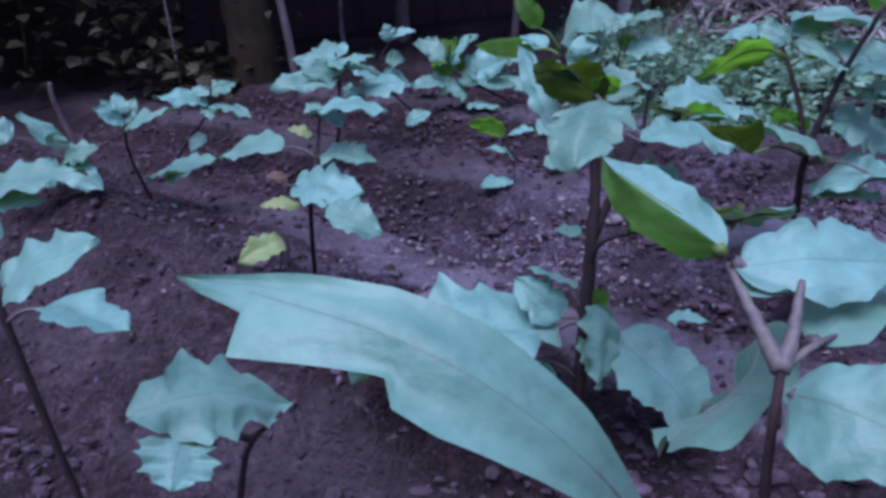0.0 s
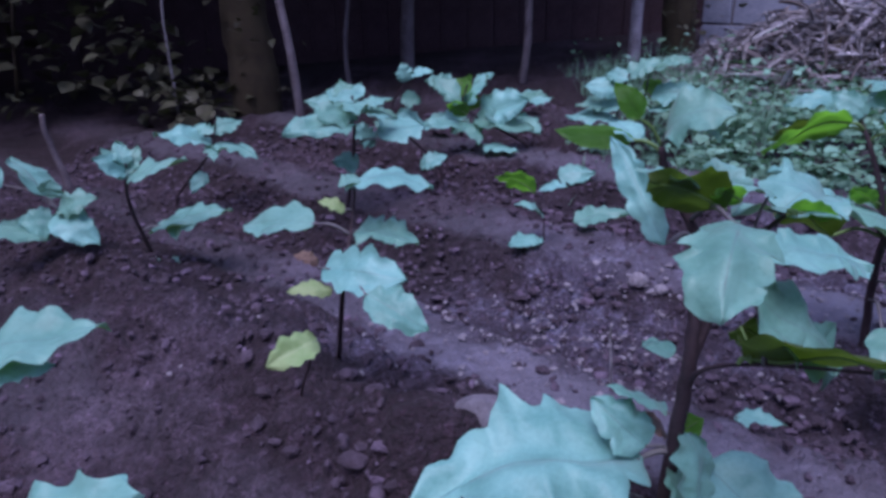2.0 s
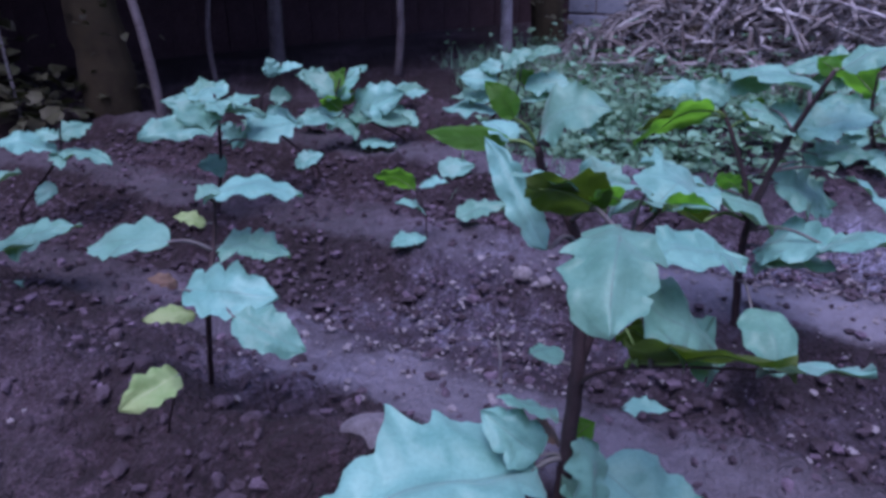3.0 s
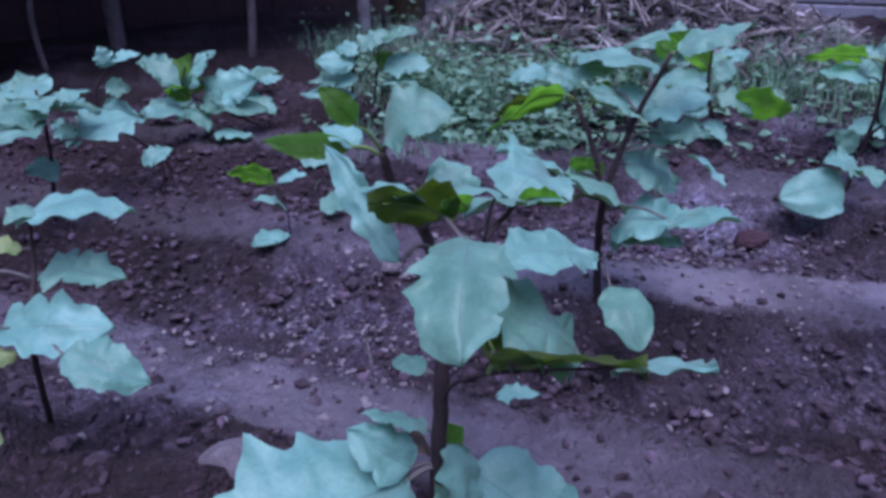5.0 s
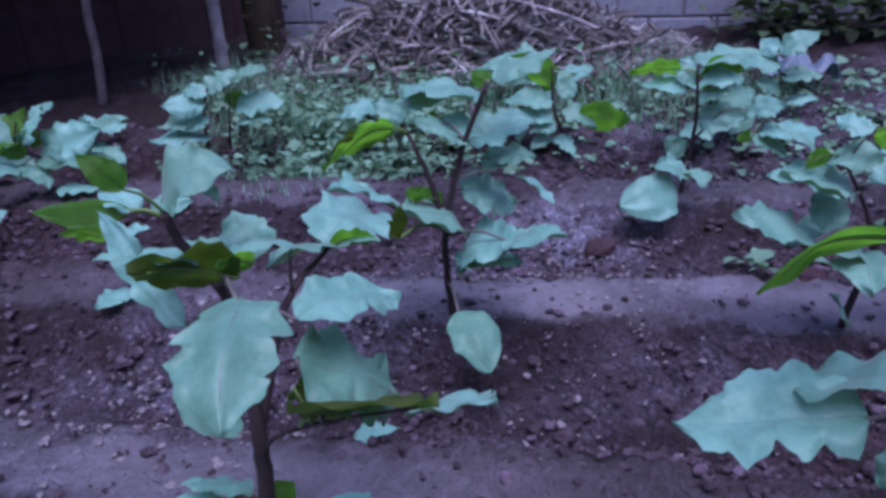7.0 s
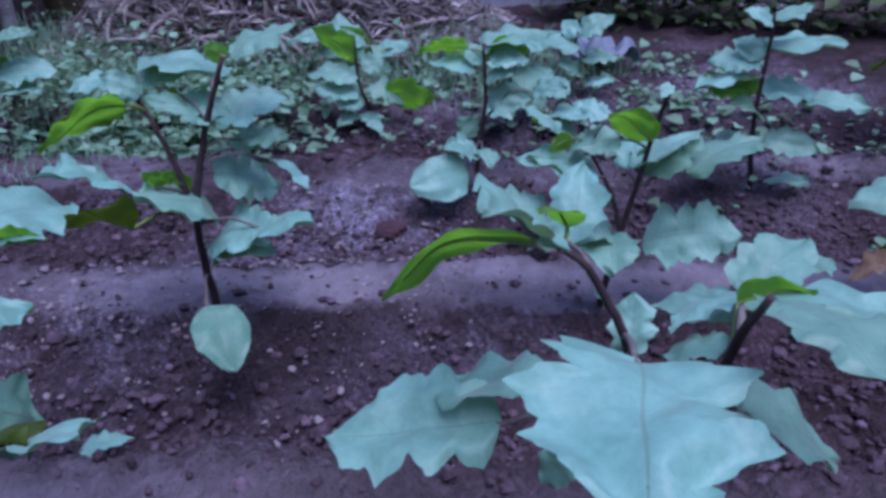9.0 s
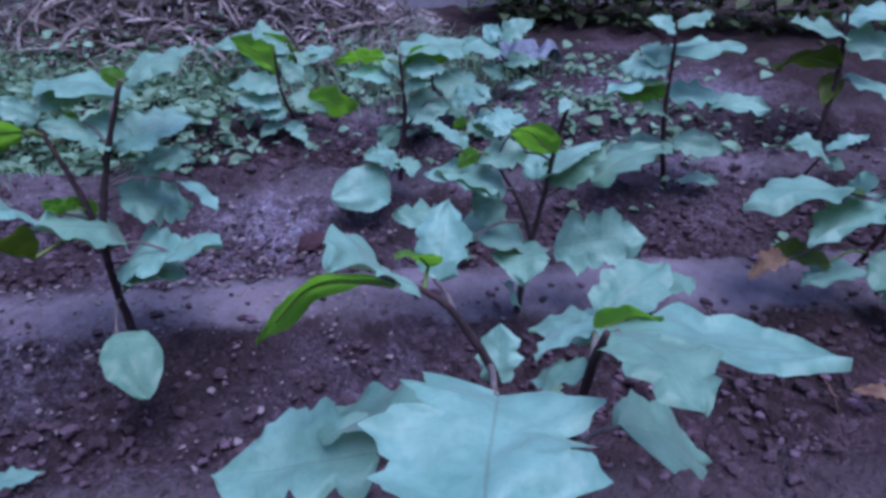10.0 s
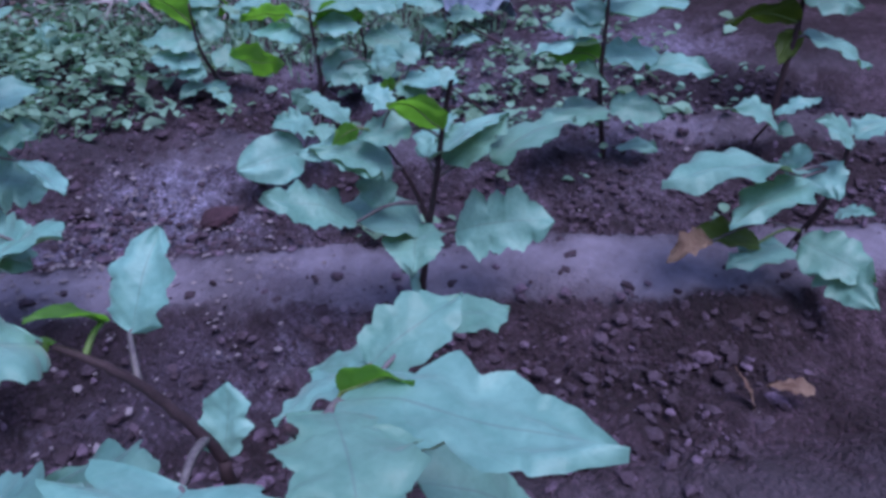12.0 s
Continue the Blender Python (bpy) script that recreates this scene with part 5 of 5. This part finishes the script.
for i in range(9500):
    x, y = (q.uniform(0.7, 3.0), q.uniform(1.9, 4.4)) if i < 8200 else (q.gauss(1.05, 0.22), q.gauss(2.75, 0.2))
    s = 0.671 * x + 0.741 * y
    if s < 2.42 + 0.75 * q.random() + 0.35 * noise.noise((x * 2.2, y * 2.2, 19)) - (0.5 if i >= 8200 else 0) or s > 4.4 or noise.noise((x * 1.6, y * 1.6, 8)) < -0.25:
        continue
    z, h, t = height(x, y), q.uniform(0.05, 0.20) * (1 + 0.5 * noise.noise((x * 3, y * 3, 2))), q.uniform(0, 6.28)
    h *= 0.45 + 0.55 * step(2.6, 3.2, s)
    lean, wd, k = q.uniform(0.2, 0.9) * h, q.uniform(0.0015, 0.004), len(grass_v)
    sx, sy = -math.sin(t) * wd, math.cos(t) * wd
    for u in (0, 0.5, 1.0):
        ox, oy = math.cos(t) * lean * u * u, math.sin(t) * lean * u * u
        grass_v += [(x + ox - sx * (1 - u * 0.9), y + oy - sy * (1 - u * 0.9), z + h * u * (1 - 0.25 * u)), (x + ox + sx * (1 - u * 0.9), y + oy + sy * (1 - u * 0.9), z + h * u * (1 - 0.25 * u))]
    grass_f += [(k, k + 1, k + 3, k + 2), (k + 2, k + 3, k + 5, k + 4)]
tagged(mesh_object("grass", grass_v, grass_f, WEED, None, [(0.5, 0.4)] * len(grass_v)), "thin grass among the weeds", "grass", kind="stuff")

# ---- heap of dry stalks before the wall ----
heap_v, heap_f = [], []


def add_stalk(a, b, r, sides=5):
    m = (np.array(a) + np.array(b)) / 2 + np.array([q.uniform(-0.012, 0.012), q.uniform(-0.012, 0.012), q.uniform(-0.005, 0.015)])
    v, f = tube(smooth_line([a, m, b], 2), [r, r * 1.05, r * 0.95, r * 0.8, r * 0.6], sides)
    n = len(heap_v)
    heap_v.extend(v)
    heap_f.extend([tuple(n + i for i in face) for face in f])


def heap_top(s, r):
    return 0.30 * math.exp(-(((s - 4.15) / 0.46) ** 2)) * math.exp(-(((r + 0.75) / 0.95) ** 4))


for i in range(2600):
    s, r = q.gauss(4.15, 0.30), q.uniform(-1.75, 0.45)
    x, y = 0.671 * s + 0.741 * r, 0.741 * s - 0.671 * r
    z = height(x, y) + heap_top(s, r) * q.uniform(0.3, 1.05) + 0.01
    t, ln = q.uniform(0, 6.283), q.uniform(0.04, 0.20)
    d = np.array([math.cos(t), math.sin(t), q.gauss(0.05, 0.25)]) * ln / 2
    c = np.array([x, y, z])
    if c[0] * 0.671 + c[1] * 0.741 < 4.72:
        add_stalk(c - d, c + d, q.uniform(0.0012, 0.0065), 5)
for i in range(2200):
    s, r = q.gauss(4.1, 0.32), q.uniform(-1.75, 0.45)
    x, y = 0.671 * s + 0.741 * r, 0.741 * s - 0.671 * r
    c = np.array([x, y, height(x, y) + heap_top(s, r) * q.uniform(0.75, 1.12) + 0.012])
    if s > 4.7:
        continue
    t, ln, wd = q.uniform(0, 6.283), q.uniform(0.06, 0.24), q.uniform(0.003, 0.009)
    d = np.array([math.cos(t), math.sin(t), q.gauss(0, 0.4)])
    w = unit(np.cross(d, (q.gauss(0, 0.5), q.gauss(0, 0.5), 1)))
    up, n = np.cross(w, d), len(heap_v)
    for u in (-0.5, 0.0, 0.5):
        m = c + d * ln * u - up * ln * 0.5 * u * u
        k = wd * (1.0 if u < 0.4 else 0.4)
        heap_v += [m - w * k, m + up * 0.002, m + w * k, m - up * 0.0015]
    for k in (0, 4):
        heap_f += [(n + k + e, n + k + (e + 1) % 4, n + k + 4 + (e + 1) % 4, n + k + 4 + e) for e in range(4)]
heap = new("stalk_heap")
heap.location = (1.72, 3.4, height(1.72, 3.4))
tagged(heap, "heap of dry stalks and pale husks before the wall", "heap")
rest = mesh_object("litter", [np.array(v) - np.array(heap.location) for v in heap_v], heap_f, STRAW, heap)
tagged(rest, kind="stuff")


def husk_mesh(length, wide, bow, twist):
    """A dry ribbon leaf, bowed along its length and folded at its rib."""
    verts, faces = [], []
    for i in range(8):
        u = i / 7
        w, a = wide * math.sin(math.pi * (0.12 + 0.86 * u)) ** 0.7, twist * (u - 0.5)
        x, z = (u - 0.5) * length, bow * length * 4 * u * (1 - u)
        for v, h in ((-1, 0.25), (0, 0.0), (1, 0.25), (0, -0.12)):
            verts.append((x, math.cos(a) * v * w - math.sin(a) * h * w, z + math.sin(a) * v * w + math.cos(a) * h * w))
    for i in range(7):
        faces += [(4 * i + k, 4 * i + (k + 1) % 4, 4 * i + 4 + (k + 1) % 4, 4 * i + 4 + k) for k in range(4)]
    me = bpy.data.meshes.new("husk")
    me.from_pydata(verts, [], faces + [(3, 2, 1, 0), (28, 29, 30, 31)])
    me.materials.append(HUSK)
    me.shade_smooth()
    return me


HUSK = plain("dry_husk", (0.20, 0.20, 0.22), (0.52, 0.53, 0.58), 22, 0.85, 0.5, 0.002)
nt, p = HUSK.node_tree, HUSK.node_tree.nodes["Principled BSDF"]
age = ramp(nt, nt.nodes.new("ShaderNodeObjectInfo").outputs["Random"], [(0.0, (0.22, 0.17, 0.16)), (0.45, (0.55, 0.50, 0.48)), (1.0, (1.15, 1.15, 1.15))])
link(nt, mix(nt, 1.0, p.inputs["Base Color"].links[0].from_socket, age, "MULTIPLY"), p.inputs["Base Color"])
husks = [husk_mesh(0.26, 0.011, 0.10, 0.9), husk_mesh(0.34, 0.014, 0.06, -1.3), husk_mesh(0.18, 0.016, 0.14, 0.6), husk_mesh(0.42, 0.009, 0.05, 1.8)]
for i in range(170):
    s, r = q.gauss(3.95, 0.24), q.uniform(-1.55, 0.15) if i % 3 else q.gauss(-0.85, 0.22)
    x, y = 0.671 * s + 0.741 * r, 0.741 * s - 0.671 * r
    if s > 4.5:
        continue
    ob = new("husk", husks[i % 4])
    ob.parent = heap
    ob.location = Vector((x, y, height(x, y) + heap_top(s, r) * q.uniform(0.8, 1.15) + 0.03)) - heap.location
    ob.rotation_euler = (q.gauss(0, 0.5), q.gauss(0, 0.45) + (0.9 if i % 7 == 0 else 0), q.uniform(0, 6.283))
bm = bmesh.new()
bmesh.ops.create_grid(bm, x_segments=40, y_segments=28, size=1)
for vert in bm.verts:
    s, r = 4.2 + vert.co.y * 0.75, -0.65 + vert.co.x * 1.5
    x, y = 0.671 * s + 0.741 * r, 0.741 * s - 0.671 * r
    vert.co = (x, y, height(x, y) - 0.02 + heap_top(s, r) * (0.72 + 0.5 * noise.noise((x * 6, y * 6, 1))))
part("heap_core", bm, BARK, None)
tagged(bpy.data.objects["heap_core"], "brown heap of earth and rotten plant waste", "heap", kind="structure")
for i, (s, r, t, ln, rad, tilt) in enumerate([(3.95, -0.95, 0.4, 0.55, 0.016, 0.7), (4.0, -0.85, 0.9, 0.6, 0.014, 0.8), (4.1, -1.05, -0.3, 0.7, 0.018, 0.25), (4.0, -0.35, 1.2, 0.5, 0.014, 0.5), (3.9, 0.0, 2.4, 0.5, 0.012, 0.35), (4.2, -0.6, 2.9, 0.8, 0.016, 0.15), (4.1, -1.3, 0.1, 0.6, 0.014, 0.2), (3.7, -0.5, 1.9, 0.35, 0.010, 0.9)]):
    x, y = 0.671 * s + 0.741 * r, 0.741 * s - 0.671 * r
    c = np.array([x, y, height(x, y) + heap_top(s, r) * 0.9 + 0.03])
    d = np.array([math.cos(t) * math.cos(tilt), math.sin(t) * math.cos(tilt), math.sin(tilt)]) * ln
    v, f = tube(smooth_line([c - d * 0.2, c + d * 0.4 + np.array([0, 0, 0.02]), c + d], 4), [rad * (1 - 0.06 * k) for k in range(9)], 7)
    tagged(mesh_object("dry_branch", v, f, STRAW if i % 2 else PALE_BARK), "dry pale branch lying on the heap", "branch", "branches on the heap")

# crumpled pale sheet beside the heap
bm = bmesh.new()
bmesh.ops.create_grid(bm, x_segments=14, y_segments=14, size=0.13)
for vert in bm.verts:
    x, y = vert.co.x, vert.co.y
    vert.co.z = 0.10 + 0.10 * noise.noise((x * 14, y * 14, 3)) + 0.35 * max(0, y)
bmesh.ops.solidify(bm, geom=bm.faces[:], thickness=0.002)
sheet = part("plastic_sheet", bm, SACK, None)
sheet.location = (2.86, 2.02, height(2.86, 2.02) - 0.02)
tagged(sheet, "crumpled pale blue plastic sheet on the soil", "sheet")

# ---- stones ----


def stone(x, y, size, material, label, seed):
    bm = bmesh.new()
    bmesh.ops.create_icosphere(bm, subdivisions=3, radius=1)
    for vert in bm.verts:
        rough = 1.0 if material is CLOD else 0.5
        k = 1 + rough * 0.45 * noise.noise(vert.co * 1.3 + Vector((seed, 0, 0))) + rough * 0.2 * noise.noise(vert.co * 3.1 + Vector((0, seed, 0))) + 0.07 * noise.noise(vert.co * 8)
        vert.co = Vector((vert.co.x * size[0], vert.co.y * size[1], vert.co.z * size[2])) * k
    ob = part("stone", bm, material, None)
    ob.location = (x, y, height(x, y) + size[2] * 0.35)
    return tagged(ob, label, "stone")


stone(0.00, 1.13, (0.046, 0.032, 0.026), STONE, "pale grey flat stone half sunk in the soil", 1)
stone(0.43, 1.77, (0.022, 0.02, 0.02), PEBBLE, "small whitish stone on the ridge", 2)
stone(0.47, 1.72, (0.016, 0.014, 0.012), PEBBLE, "small whitish stone on the ridge", 3)
stone(1.33, 1.55, (0.050, 0.036, 0.022), CLOD, "large grey-brown clod of earth", 4)
stone(1.55, 1.10, (0.045, 0.034, 0.018), CLOD, "large grey-brown clod of earth", 5)

# ---- clods and pebbles ----


def lumps(name, count, pick, sizes, material, label, category, seed, facets=1, sunk=0.15):
    q = random.Random(seed)
    bm = bmesh.new()
    bmesh.ops.create_icosphere(bm, subdivisions=facets, radius=1)
    shape_v = [np.array(v.co) for v in bm.verts]
    bm.verts.index_update()
    shape_f = [tuple(v.index for v in f.verts) for f in bm.faces]
    bm.free()
    verts, faces = [], []
    done = 0
    while done < count:
        x, y = q.uniform(-1.9, 3.2), q.uniform(0.3, 3.8)
        if q.random() > pick(x, y):
            continue
        done += 1
        s = sizes[0] + (sizes[1] - sizes[0]) * q.random() ** 3
        c = np.array([x, y, height(x, y) + s * sunk])
        sc = np.array([q.uniform(0.5, 1.5), q.uniform(0.5, 1.5), q.uniform(0.4, 0.9)]) * s
        n = len(verts)
        low = 0.6 if facets == 1 else 0.8
        verts.extend(c + v * sc * q.uniform(low, 1.9 - low) for v in shape_v)
        faces.extend(tuple(n + i for i in f) for f in shape_f)
    return tagged(mesh_object(name, verts, faces, material, None, None, False), label, category, kind="stuff")


def cloddy(x, y):
    r, t, d = ridge(x, y)
    s = 0.671 * x + 0.741 * y
    return (0.9 if r < -0.01 else 0.35) * (1 - 0.8 * t) * (1 - 0.55 * d) * (0.55 + 0.45 * noise.noise((x * 3, y * 3, 7))) * (1 if s < 3.1 else 0.3)


def gravelly(x, y):
    return math.exp(-(((x - 0.32) / 0.35) ** 2 + ((y - 1.62) / 0.22) ** 2)) + 0.012 * cloddy(x, y) + 0.7 * math.exp(-(((x - 1.12) / 0.35) ** 2 + ((y - 1.6) / 0.25) ** 2)) + 0.2 * math.exp(-(((x - 1.0) / 0.3) ** 2 + ((y - 1.12) / 0.15) ** 2)) + 0.25 * math.exp(-(((x - 2.6) / 0.6) ** 2 + ((y - 1.6) / 0.5) ** 2))


lumps("clods", 30000, cloddy, (0.0018, 0.0145), CRUMB, "crumbled clods of dark soil", "soil", 41)
lumps("large_clods", 2800, lambda x, y: cloddy(x, y) * (1 - step(0.08, 0.25, ridge(x, y)[1])), (0.004, 0.018), CRUMB, "crumbly larger lumps of dark soil", "soil", 43, 2, 0.05)
lumps("pebbles", 3300, gravelly, (0.0018, 0.0085), PEBBLE, "small pale pebbles strewn on the soil", "pebbles", 42)
